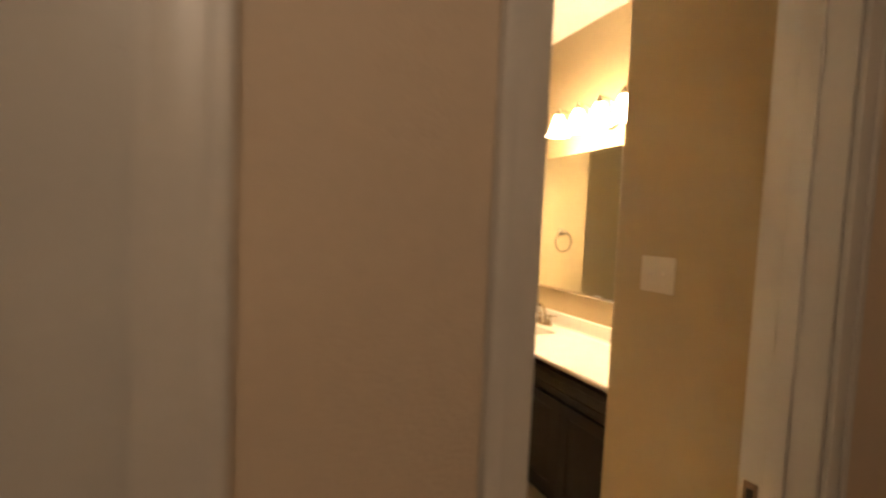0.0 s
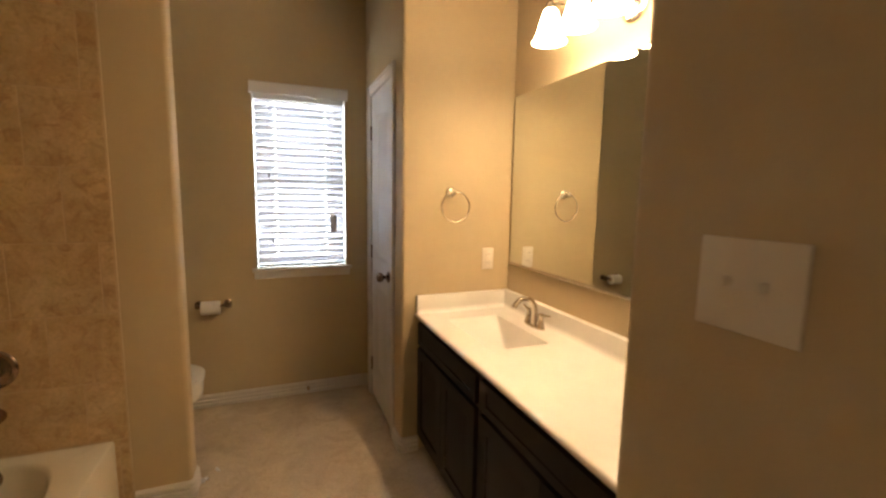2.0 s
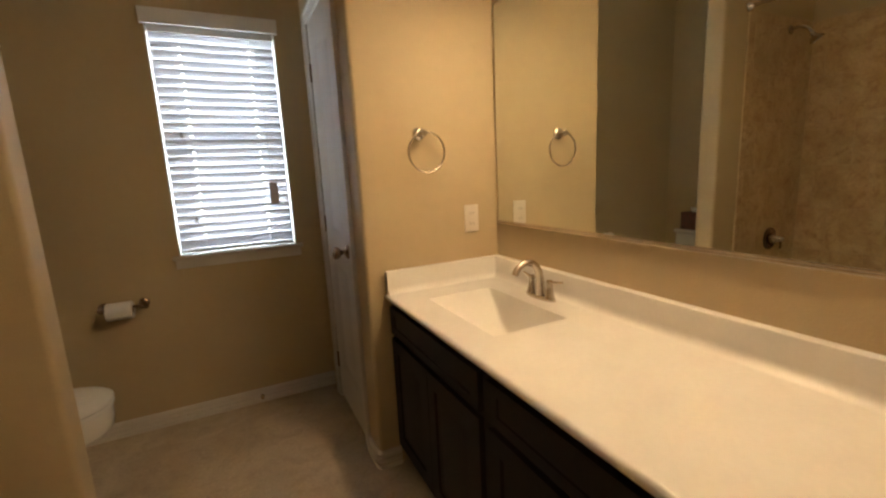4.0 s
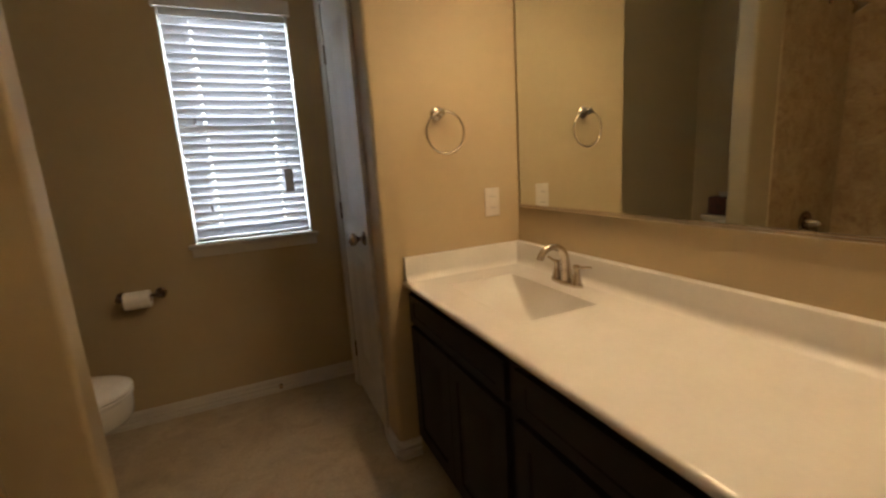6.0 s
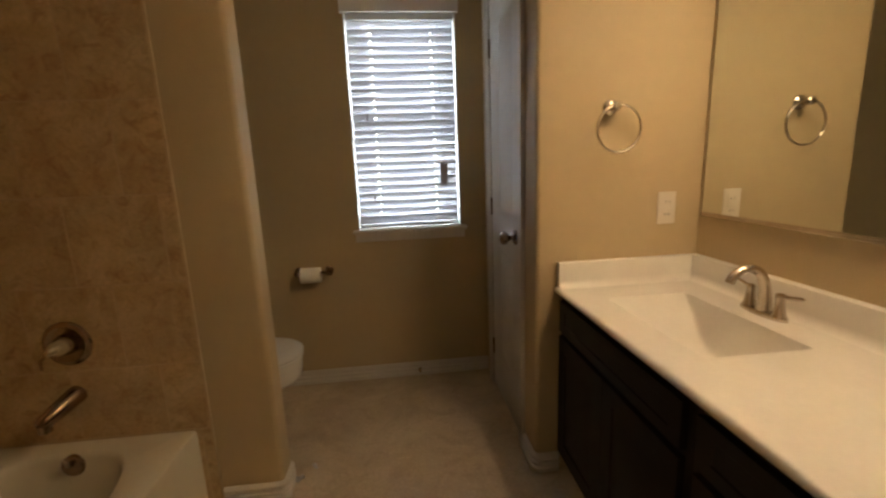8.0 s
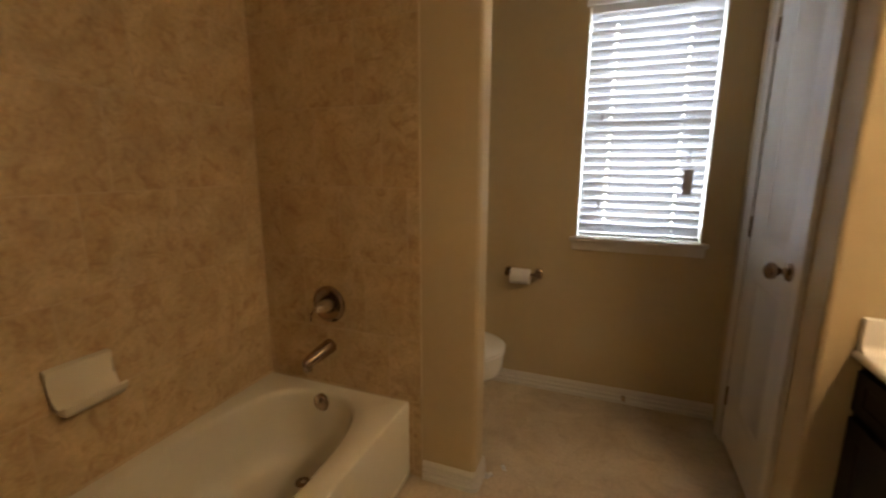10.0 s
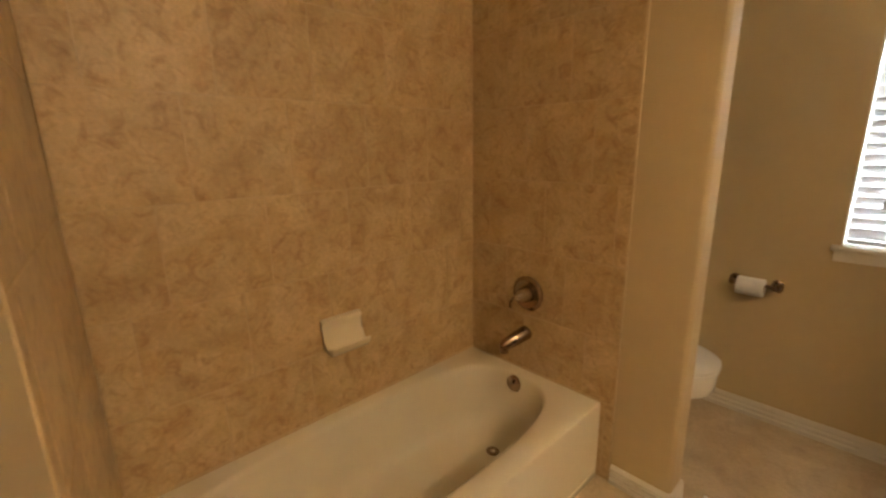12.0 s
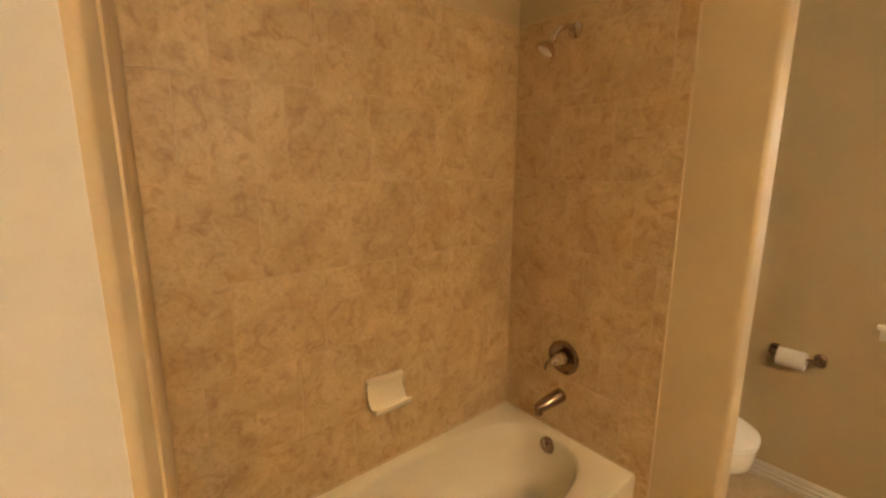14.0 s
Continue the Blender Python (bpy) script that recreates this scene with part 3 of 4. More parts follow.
part("sill_board", bx(WX0, YN + 0.0, WZ0 - 0.026, WX1, YN + 0.084, WZ0 - 0.004), TRIM, sill)
part("apron", prism(nb(), [(YN, WZ0 - 0.074), (YN - 0.008, WZ0 - 0.074), (YN - 0.016, WZ0 - 0.050), (YN - 0.018, WZ0 - 0.026), (YN, WZ0 - 0.026)], "x", WX0 - 0.018, WX1 + 0.018), TRIM, sill)

blind = thing("window_blind", (WX0, YN + 0.03, WZ0), "lowered white two-inch slat blind with bright gaps between its slats", "blind")
BX0, BX1 = WX0 + 0.012, WX1 - 0.012
part("valance", prism(nb(), [(YN - 0.030, WZ1 - 0.016), (YN - 0.034, WZ1 + 0.006), (YN - 0.040, WZ1 + 0.020), (YN - 0.040, WZ1 + 0.046), (YN - 0.030, WZ1 + 0.054), (YN - 0.018, WZ1 + 0.054), (YN - 0.018, WZ1 - 0.016)], "x", WX0 - 0.012, WX1 + 0.012), VINYL, blind, "moulded white valance")
part("valance_return", bx(WX0 - 0.012, YN - 0.020, WZ1 - 0.016, WX0 - 0.006, YN - 0.001, WZ1 + 0.050), VINYL, blind)
part("valance_return", bx(WX1 + 0.006, YN - 0.020, WZ1 - 0.016, WX1 + 0.012, YN - 0.001, WZ1 + 0.050), VINYL, blind)
part("headrail", bx(BX0, YN + 0.006, WZ1 - 0.045, BX1, YN + 0.056, WZ1 - 0.004), VINYL, blind)
SLATS, TILT_DEG, YB = 25, -66.0, YN + 0.031
z_lo, z_hi = WZ0 + 0.046, WZ1 - 0.062
bm = nb()
half, sag = 0.0245, 0.0022
top, low = [], []
for k in range(7):
    u = -1 + 2 * k / 6
    s, h = u * half, sag * (1 - u * u)
    ca, sa = math.cos(radians(TILT_DEG)), math.sin(radians(TILT_DEG))
    top.append((s * ca + h * sa, s * sa - h * ca + 0.0013))
    low.append((s * ca + h * sa, s * sa - h * ca - 0.0013))
HOLES, HW = (WX0 + 0.135, WX1 - 0.135), 0.0042
cuts = [BX0, HOLES[0] - HW, HOLES[0] + HW, HOLES[1] - HW, HOLES[1] + HW, BX1]
for k in (0, 2, 4):
    prism(bm, top + low[::-1], "x", cuts[k], cuts[k + 1])
for k in (1, 3):
    prism(bm, top[:3] + low[:3][::-1], "x", cuts[k], cuts[k + 1])
    prism(bm, top[4:] + low[4:][::-1], "x", cuts[k], cuts[k + 1])
slat_mesh = finish(bm, "slat", BLIND)
for k in range(SLATS):
    ob = new("slat", slat_mesh)
    ob.parent = blind
    jitter = 0.0005 * math.sin(k * 2.7)
    ob.location = Vector((0, YB, z_lo + (z_hi - z_lo) * k / (SLATS - 1) + jitter)) - ORIGIN[blind]
    ob.rotation_euler = (radians(0.5 * math.sin(k * 1.9)), radians(0.12 * math.sin(k * 3.1)), 0)
part("bottom_rail", bx(BX0, YB - 0.024, WZ0 + 0.004, BX1, YB + 0.024, WZ0 + 0.019, bevel=0.004), BLIND, blind)
for cx in HOLES:
    for dy in (-0.021, 0.021):
        part("ladder_cord", bx(cx - 0.0011, YB + dy - 0.0006, WZ0 + 0.01, cx + 0.0011, YB + dy + 0.0006, WZ1 - 0.03), BLIND, blind)
cord = part("pull_cord", tube(nb(), [(0.940, YB - 0.030, WZ1 - 0.05), (0.945, YB - 0.040, 1.6), (0.952, YB - 0.054, 1.276)], 0.0012, segs=6), BLIND, blind)
part("cord_tag", bx(0.929, YB - 0.058, 1.157, 0.972, YB - 0.050, 1.278, bevel=0.003), GREY_TAG, cord, "small dark warning tag")
wand = part("tilt_cord", tube(nb(), [(0.540, YB - 0.030, WZ1 - 0.05), (0.541, YB - 0.030, 1.555)], 0.0010, segs=6), BLIND, blind)
part("cord_tassel", lathe(nb(), [(0.003, 1.555), (0.006, 1.545), (0.007, 1.525), (0.004, 1.52)], "z", (0.541, YB - 0.030, 0), segs=10), GREY_TAG, wand)
wand = part("tilt_cord", tube(nb(), [(0.552, YB - 0.030, WZ1 - 0.05), (0.553, YB - 0.030, 1.115)], 0.0010, segs=6), BLIND, blind)
part("cord_tassel", lathe(nb(), [(0.003, 1.115), (0.006, 1.105), (0.007, 1.085), (0.004, 1.08)], "z", (0.553, YB - 0.030, 0), segs=10), GREY_TAG, wand)

# ---- vanity ----
VF = 1.272     # front of cabinet doors
CT = 0.795     # counter top


def cabinet(y0, y1, label):
    """Base cabinet with a false drawer front over two doors."""
    c = thing("vanity_cabinet", (VF, y0, 0), label, "cabinet", group="vanity cabinets")
    x0 = VF + 0.018
    bm = nb()
    for q in ((x0, y0 + 0.001, 0.092, x0 + 0.019, y1 - 0.001, CT - 0.031), (x0 + 0.019, y0 + 0.001, 0.092, XV - 0.002, y0 + 0.016, CT - 0.031),
              (x0 + 0.019, y1 - 0.016, 0.092, XV - 0.002, y1 - 0.001, CT - 0.031), (x0 + 0.019, y0 + 0.016, 0.092, XV - 0.002, y1 - 0.016, 0.108)):
        box(bm, *q)
    part("body", bm, ESPRESSO, c)
    part("toe_kick", bx(x0 + 0.06, y0 + 0.001, 0, XV, y1 - 0.001, 0.092), CAB_DARK, c)
    put = lambda u, v, q: (VF + 0.009 - q, u, v)
    part("drawer_front", panel_slab(nb(), put, y0 + 0.022, y1 - 0.022, 0.628, 0.745, 0.018, [(y0 + 0.022 + 0.045, y1 - 0.022 - 0.045, 0.658, 0.715)], margin=0.004, drop=0.004, flat=0.006, rise=0.0, both=False), ESPRESSO, c)
    ym = (y0 + y1) / 2
    for a, b in ((y0 + 0.022, ym - 0.0015), (ym + 0.0015, y1 - 0.022)):
        part("door", panel_slab(nb(), put, a, b, 0.108, 0.606, 0.018, [(a + 0.055, b - 0.055, 0.163, 0.551)], margin=0.006, drop=0.007, flat=0.02, rise=0.003, both=False), ESPRESSO, c)
    return c


cabinet(2.245, YR - 0.002, "espresso-stained wooden vanity cabinet under the basin")
cabinet(YV + 0.002, 2.243, "espresso-stained wooden vanity cabinet beside the stub wall")

# cultured marble top with a moulded basin, front edge rolled
SX0, SX1, SY0, SY1 = 1.385, 1.670, 2.352, 2.825
counter = thing("countertop", (VF, YV, CT), "cream cultured-marble vanity top with moulded basin", "countertop")
bm = nb()
CX0, CX1, CY_0, CY_1 = 1.260, XV - 0.0005, YV + 0.0015, YR - 0.0015
n = 56


def bowl(u, v):
    """Depth of the rectangular basin: steep at the back, sloping at the other sides, with rounded inner corners. u runs to the back."""
    rises = ((1 - u) / 0.13, u / 0.42, v / 0.40, (1 - v) / 0.38, 1.0)
    p = 7.0
    return 0.150 * sum(max(h, 1e-6) ** -p for h in rises) ** (-1 / p)


grid = [[bm.verts.new((SX0 + (SX1 - SX0) * i / n, SY0 + (SY1 - SY0) * j / n, CT - bowl(i / n, j / n))) for j in range(n + 1)] for i in range(n + 1)]
for i in range(n):
    for j in range(n):
        bm.faces.new((grid[i][j], grid[i + 1][j], grid[i + 1][j + 1], grid[i][j + 1]))
RO = 0.013
edge_x = CX0 + RO
quad(bm, (edge_x, CY_0, CT), (SX0, CY_0, CT), (SX0, CY_1, CT), (edge_x, CY_1, CT))
quad(bm, (SX1, CY_0, CT), (CX1, CY_0, CT), (CX1, CY_1, CT), (SX1, CY_1, CT))
quad(bm, (SX0, CY_0, CT), (SX1, CY_0, CT), (SX1, SY0, CT), (SX0, SY0, CT))
quad(bm, (SX0, SY1, CT), (SX1, SY1, CT), (SX1, CY_1, CT), (SX0, CY_1, CT))
edge = [(edge_x - RO * math.sin(radians(a)), CT - RO + RO * math.cos(radians(a))) for a in range(0, 181, 18)]
edge += [(edge_x, CT - 0.030), (edge_x + 0.06, CT - 0.030)]
for (xa, za), (xb, zb) in zip(edge, edge[1:]):
    quad(bm, (xa, CY_0, za), (xb, CY_0, zb), (xb, CY_1, zb), (xa, CY_1, za))
part("top", bm, MARBLE, counter)
part("drain", lathe(nb(), [(0.024, CT - 0.1495), (0.024, CT - 0.1445), (0.018, CT - 0.1415), (0.002, CT - 0.1405)], "z", ((SX0 + SX1) / 2, (SY0 + SY1) / 2, 0)), NICKEL, counter)
splash = thing("backsplash", (XV, YV, CT), "cream cultured-marble backsplash along the wall", "backsplash")


def coved(face, wall_side, sign):
    """Section of a strip with a cove at its foot; sign points from the face into the room."""
    r, z0, z1 = 0.026, CT + 0.0005, CT + 0.096
    cove = [(face + sign * (r - r * math.sin(radians(q))), z0 + r - r * math.cos(radians(q))) for q in range(0, 91, 15)]
    return [(wall_side, z0), *cove, (face, z1 - 0.005), (face - sign * 0.0015, z1 - 0.0015), (face - sign * 0.005, z1), (wall_side, z1)]


part("back_strip", prism(nb(), coved(XV - 0.029, XV - 0.0005, -1), "y", YV + 0.002, YR - 0.0215), MARBLE, splash)
part("side_strip", prism(nb(), coved(YR - 0.021, YR - 0.0005, -1), "x", 1.270, XV - 0.0005), MARBLE, splash)

# faucet on the basin's back edge
FX, FY = 1.750, 2.588
faucet = thing("faucet", (FX, FY, CT), "brushed-nickel two-handle basin faucet with arched spout", "faucet")
part("base_plate", lathe(nb(), [(0.028, CT), (0.028, CT + 0.008), (0.024, CT + 0.013), (0.010, CT + 0.015)], "z", (FX, FY, 0), segs=32, sx=0.95, sy=2.9), NICKEL, faucet)
body_pts = [(FX, FY, CT + 0.008), (FX, FY, CT + 0.05), *arc((FX - 0.002, FY, CT + 0.075), (FX - 0.016, FY, CT + 0.152), (FX - 0.075, FY, CT + 0.142), 8), *arc((FX - 0.085, FY, CT + 0.139), (FX - 0.108, FY, CT + 0.128), (FX - 0.118, FY, CT + 0.102), 5)]
radii = [0.022, 0.018, *[0.016 - 0.0005 * k for k in range(9)], *[0.0125] * 5, 0.0125]
part("spout", tube(nb(), body_pts, radii[:len(body_pts)], segs=18), NICKEL, faucet)
for s in (-1, 1):
    hy = FY + s * 0.052
    hnd = part("handle_post", lathe(nb(), [(0.021, CT + 0.008), (0.017, CT + 0.020), (0.0125, CT + 0.045), (0.0115, CT + 0.062), (0.013, CT + 0.070), (0.011, CT + 0.077), (0.003, CT + 0.079)], "z", (FX, hy, 0)), NICKEL, faucet)
    part("handle_lever", tube(nb(), [(FX, hy, CT + 0.069), (FX + 0.004, hy + s * 0.030, CT + 0.073), (FX + 0.008, hy + s * 0.062, CT + 0.079)], [0.007, 0.0055, 0.0045], segs=12), NICKEL, hnd)

# mirror
MZ0, MZ1 = 1.050, 1.975
mir = thing("wall_mirror", (XV, YV, MZ0), "large frameless wall mirror in a thin metal bottom channel", "mirror")
part("mirror_pane", bx(XV - 0.006, YV + 0.012, MZ0, XV - 0.0005, YR - 0.020, MZ1, bevel=0.001), MIRROR, mir, smooth=False)
part("bottom_channel", bx(XV - 0.011, YV + 0.012, MZ0 - 0.008, XV - 0.0005, YR - 0.020, MZ0 + 0.0, bevel=0.001), NICKEL, mir)
part("bottom_lip", bx(XV - 0.011, YV + 0.012, MZ0 + 0.0, XV - 0.0075, YR - 0.020, MZ0 + 0.006, bevel=0.001), NICKEL, mir)

# vanity light: back plate, bar, four arms with bell shades
lamp = thing("vanity_light", (XV, sum(LAMP_Y) / 4, LAMP_Z), "brushed-nickel four-lamp vanity light with lit bell shades", "wall lamp")
cy = sum(LAMP_Y) / 4
part("back_plate", lathe(nb(), [(0.062, XV - 0.0005), (0.062, XV - 0.010), (0.052, XV - 0.020), (0.020, XV - 0.024)], "x", (0, cy, LAMP_Z + 0.079), segs=36), NICKEL, lamp)
part("stem", tube(nb(), [(XV - 0.02, cy, LAMP_Z + 0.079), (XV - 0.06, cy, LAMP_Z + 0.083), (XV - 0.085, cy, LAMP_Z + 0.118)], 0.010), NICKEL, lamp)
part("bar", tube(nb(), [(XV - 0.085, LAMP_Y[0] - 0.03, LAMP_Z + 0.118), (XV - 0.085, LAMP_Y[-1] + 0.03, LAMP_Z + 0.118)], 0.0075), NICKEL, lamp)
for ly in LAMP_Y:
    part("arm", tube(nb(), [*arc((XV - 0.085, ly, LAMP_Z + 0.118), (XV - 0.10, ly, LAMP_Z + 0.167), (LAMP_X, ly, LAMP_Z + 0.162), 8)], 0.006), NICKEL, lamp)
    s = part("socket_cup", lathe(nb(), [(0.003, LAMP_Z + 0.175), (0.008, LAMP_Z + 0.171), (0.010, LAMP_Z + 0.163), (0.007, LAMP_Z + 0.156), (0.019, LAMP_Z + 0.150), (0.022, LAMP_Z + 0.130), (0.030, LAMP_Z + 0.118), (0.028, LAMP_Z + 0.115)], "z", (LAMP_X, ly, 0)), NICKEL, lamp)
    bm = nb()
    prof = [(0.027, 0.124), (0.031, 0.112), (0.038, 0.090), (0.046, 0.060), (0.055, 0.030), (0.065, 0.008), (0.071, 0.0)]
    prof = prof + [(r - 0.004, h + 0.001) for r, h in prof[::-1]]
    rings = [[bm.verts.new((LAMP_X + r * math.cos(2 * math.pi * k / 32), ly + r * math.sin(2 * math.pi * k / 32), LAMP_Z + h)) for k in range(32)] for r, h in prof]
    for a, b in zip(rings, rings[1:]):
        for k in range(32):
            bm.faces.new((a[k], a[(k + 1) % 32], b[(k + 1) % 32], b[k]))
    part("shade", bm, SHADE, s, "frosted white glass bell shade, lit")

# towel ring
tr = thing("towel_ring", (1.456, YR, 1.444), "brushed-nickel towel ring on a round post", "towel ring")
part("wall_rose", lathe(nb(), [(0.027, YR - 0.0005), (0.027, YR - 0.007), (0.021, YR - 0.013), (0.012, YR - 0.016)], "y", (1.456, 0, 1.446)), NICKEL, tr)
part("post", lathe(nb(), [(0.011, YR - 0.014), (0.010, YR - 0.036), (0.016, YR - 0.044), (0.016, YR - 0.054), (0.010, YR - 0.060)], "y", (1.456, 0, 1.446)), NICKEL, tr)
part("ring", ring_torus(nb(), (1.468, YR - 0.050, 1.369), 0.080, 0.0048), NICKEL, tr)


def plate_y(name, x0, x1, z0, z1, label):
    p = thing(name, (x0, YR, z0), label, "outlet")
    part("cover_plate", bx(x0, YR - 0.006, z0, x1, YR - 0.0005, z1, bevel=0.0025), PLATE, p)
    return p


out = plate_y("wall_outlet", 1.659, 1.729, 1.016, 1.137, "off-white outlet with two test buttons on its plate")
part("receptacle", bx(1.676, YR - 0.0085, 1.040, 1.712, YR - 0.0058, 1.113, bevel=0.001), PLATE, out)
for z in (1.053, 1.100):
    for dx in (-0.007, 0.007):
        part("slot", bx(1.694 + dx - 0.001, YR - 0.0090, z - 0.005, 1.694 + dx + 0.001, YR - 0.0082, z + 0.005), SLOT, out)
for z in (1.071, 1.082):
    part("test_button", bx(1.686, YR - 0.0095, z - 0.0035, 1.702, YR - 0.0083, z + 0.0035, bevel=0.0005), PLATE, out)

sw = thing("light_switch", (XS, 1.14, 1.262), "off-white double toggle light switch plate", "light switch")
part("cover_plate", bx(XS - 0.006, 1.142, 1.262, XS - 0.0005, 1.270, 1.382, bevel=0.0025), PLATE, sw)
for y in (1.183, 1.229):
    part("toggle_slot", bx(XS - 0.0068, y - 0.006, 1.309, XS - 0.0058, y + 0.006, 1.335), PLATE, sw)
    t = nb()
    box(t, XS - 0.019, y - 0.0042, 1.3205, XS - 0.006, y + 0.0042, 1.3325, bevel=0.0015)
    part("toggle", t, PLATE, sw)
    for z in (1.292, 1.352):
        part("screw", lathe(nb(), [(0.0032, XS - 0.0058), (0.0032, XS - 0.0070), (0.001, XS - 0.0075)], "x", (0, y, z), segs=10), PLATE, sw)

# ---- tub ----
TX1, TZ = -0.108, 0.345
TY0, TY1 = 1.466, YR - 0.010
tub = thing("bathtub", (XW, TY0, 0), "cream enamelled alcove bathtub with a straight apron", "bathtub")
cx, cyy = -0.478, (TY0 + TY1) / 2 + 0.0
bm = nb()
N = 96


def super_ring(a, b, z, p, dx=0.0, dy=0.0):
    pts = []
    for k in range(N):
        t = 2 * math.pi * k / N
        c, s = math.cos(t), math.sin(t)
        r = (abs(c) ** p + abs(s) ** p) ** (-1 / p)
        pts.append(bm.verts.new((cx + dx + a * r * c, cyy + dy + b * r * s, z)))
    return pts


def rect_ring(x0, x1, y0, y1, z):
    pts = []
    for k in range(N):
        t = 2 * math.pi * k / N
        c, s = math.cos(t), math.sin(t)
        a, b = (x1 - x0) / 2, (y1 - y0) / 2
        r = min(1 / max(abs(c), 1e-9), 1 / max(abs(s), 1e-9))
        pts.append(bm.verts.new(((x0 + x1) / 2 + a * r * c, (y0 + y1) / 2 + b * r * s, z)))
    return pts


X0T = XW + 0.009
L = (TY1 - TY0) / 2
rings = [rect_ring(X0T, TX1, TY0, TY1, 0.004), rect_ring(X0T, TX1, TY0, TY1, TZ - 0.014), rect_ring(X0T + 0.001, TX1 - 0.003, TY0 + 0.002, TY1 - 0.002, TZ - 0.004),
         rect_ring(X0T + 0.005, TX1 - 0.010, TY0 + 0.006, TY1 - 0.006, TZ),
         super_ring(0.285, L - 0.060, TZ, 3.4), super_ring(0.276, L - 0.068, TZ - 0.006, 3.4), super_ring(0.270, L - 0.074, TZ - 0.022, 3.3),
         super_ring(0.262, L - 0.090, TZ - 0.10, 3.2, dy=0.006), super_ring(0.250, L - 0.120, TZ - 0.20, 3.0, dy=0.018), super_ring(0.232, L - 0.155, TZ - 0.262, 2.9, dy=0.03),
         super_ring(0.195, L - 0.20, TZ - 0.290, 2.8, dy=0.036), super_ring(0.10, L - 0.36, TZ - 0.296, 2.6, dy=0.05), super_ring(0.01, 0.05, TZ - 0.298, 2.2, dy=0.2)]
for a, b in zip(rings, rings[1:]):
    for k in range(N):
        bm.faces.new((a[k], a[(k + 1) % N], b[(k + 1) % N], b[k]))
bm.faces.new(rings[-1])
part("shell", bm, TUB, tub)
part("apron_toe", bx(TX1 - 0.001, TY0 + 0.01, 0.001, TX1 + 0.004, TY1 - 0.005, 0.030, bevel=0.002), TUB, tub)
part("drain", lathe(nb(), [(0.030, TZ - 0.2975), (0.030, TZ - 0.293), (0.024, TZ - 0.291), (0.002, TZ - 0.2945)], "z", (-0.462, 2.742, 0)), BRONZE, tub)
ov = part("overflow_plate", lathe(nb(), [(0.038, 2.922), (0.038, 2.908), (0.032, 2.901), (0.004, 2.899)], "y", (-0.484, 0, 0.300)), BRONZE, tub)
part("trip_lever", tube(nb(), [(-0.484, 2.906, 0.306), (-0.480, 2.886, 0.320), (-0.476, 2.878, 0.338), (-0.486, 2.880, 0.346)], [0.008, 0.008, 0.008, 0.006], segs=12), NICKEL, ov)

# caulk line, wall-mounted fittings
part("caulk_line", bx(X0T - 0.0008, TY0 + 0.004, TZ - 0.003, X0T + 0.006, TY1 - 0.002, TZ + 0.009, bevel=0.002), EDGE, tub)
part("caulk_line", bx(X0T, TY1 - 0.001, TZ - 0.003, TX1 - 0.004, TY1 + 0.004, TZ + 0.004), EDGE, tub)
spt = thing("tub_spout", (-0.482, YR - 0.008, 0.540), "sloping brushed-nickel spout over the bathtub", "tub spout")
part("spout_body", tube(nb(), [(-0.480, YR - 0.007, 0.528), (-0.482, YR - 0.02, 0.526), (-0.499, YR - 0.075, 0.508), (-0.514, YR - 0.122, 0.490), (-0.520, YR - 0.136, 0.482)], [0.032, 0.032, 0.029, 0.026, 0.019], segs=24), BRONZE, spt)
part("spout_lip", lathe(nb(), [(0.012, 0.456), (0.019, 0.455), (0.020, 0.484)], "z", (-0.517, YR - 0.121, 0), segs=20), BRONZE, spt)
val = thing("shower_valve", (-0.477, YR - 0.008, 0.716), "round brushed-nickel shower valve with a cone handle", "shower valve")
part("escutcheon", lathe(nb(), [(0.080, YR - 0.0085), (0.080, YR - 0.012), (0.075, YR - 0.018), (0.064, YR - 0.022), (0.054, YR - 0.017), (0.030, YR - 0.016)], "y", (-0.477, 0, 0.716), segs=44), BRONZE, val)
part("valve_neck", lathe(nb(), [(0.036, YR - 0.018), (0.033, YR - 0.036), (0.028, YR - 0.045)], "y", (-0.477, 0, 0.716)), BRONZE, val)
part("valve_handle", lathe(nb(), [(0.030, YR - 0.040), (0.027, YR - 0.055), (0.017, YR - 0.085), (0.010, YR - 0.098), (0.003, YR - 0.101)], "y", (-0.477, 0, 0.716)), NICKEL, val)
part("valve_lever", tube(nb(), [(-0.484, YR - 0.052, 0.711), (-0.520, YR - 0.056, 0.699), (-0.542, YR - 0.052, 0.671), (-0.546, YR - 0.048, 0.640)], [0.008, 0.007, 0.006, 0.005], segs=12), BRONZE, val)
shw = thing("overhead_shower", (-0.515, YR - 0.008, 2.09), "brushed-nickel shower head on a bent arm", "shower head")
part("arm_rose", lathe(nb(), [(0.032, YR - 0.0085), (0.031, YR - 0.014), (0.014, YR - 0.024)], "y", (-0.515, 0, 2.105)), NICKEL, shw)
part("arm", tube(nb(), [(-0.515, YR - 0.01, 2.105), *arc((-0.515, YR - 0.05, 2.112), (-0.525, YR - 0.10, 2.110), (-0.535, YR - 0.118, 2.062), 8)], 0.0105), NICKEL, shw)
hd = Vector((-0.35, -0.45, -0.82)).normalized()
p0 = Vector((-0.535, YR - 0.118, 2.062))
part("head", tube(nb(), [p0, p0 + hd * 0.012, p0 + hd * 0.022, p0 + hd * 0.036, p0 + hd * 0.056, p0 + hd * 0.062], [0.014, 0.016, 0.013, 0.028, 0.043, 0.040], segs=26), NICKEL, shw)
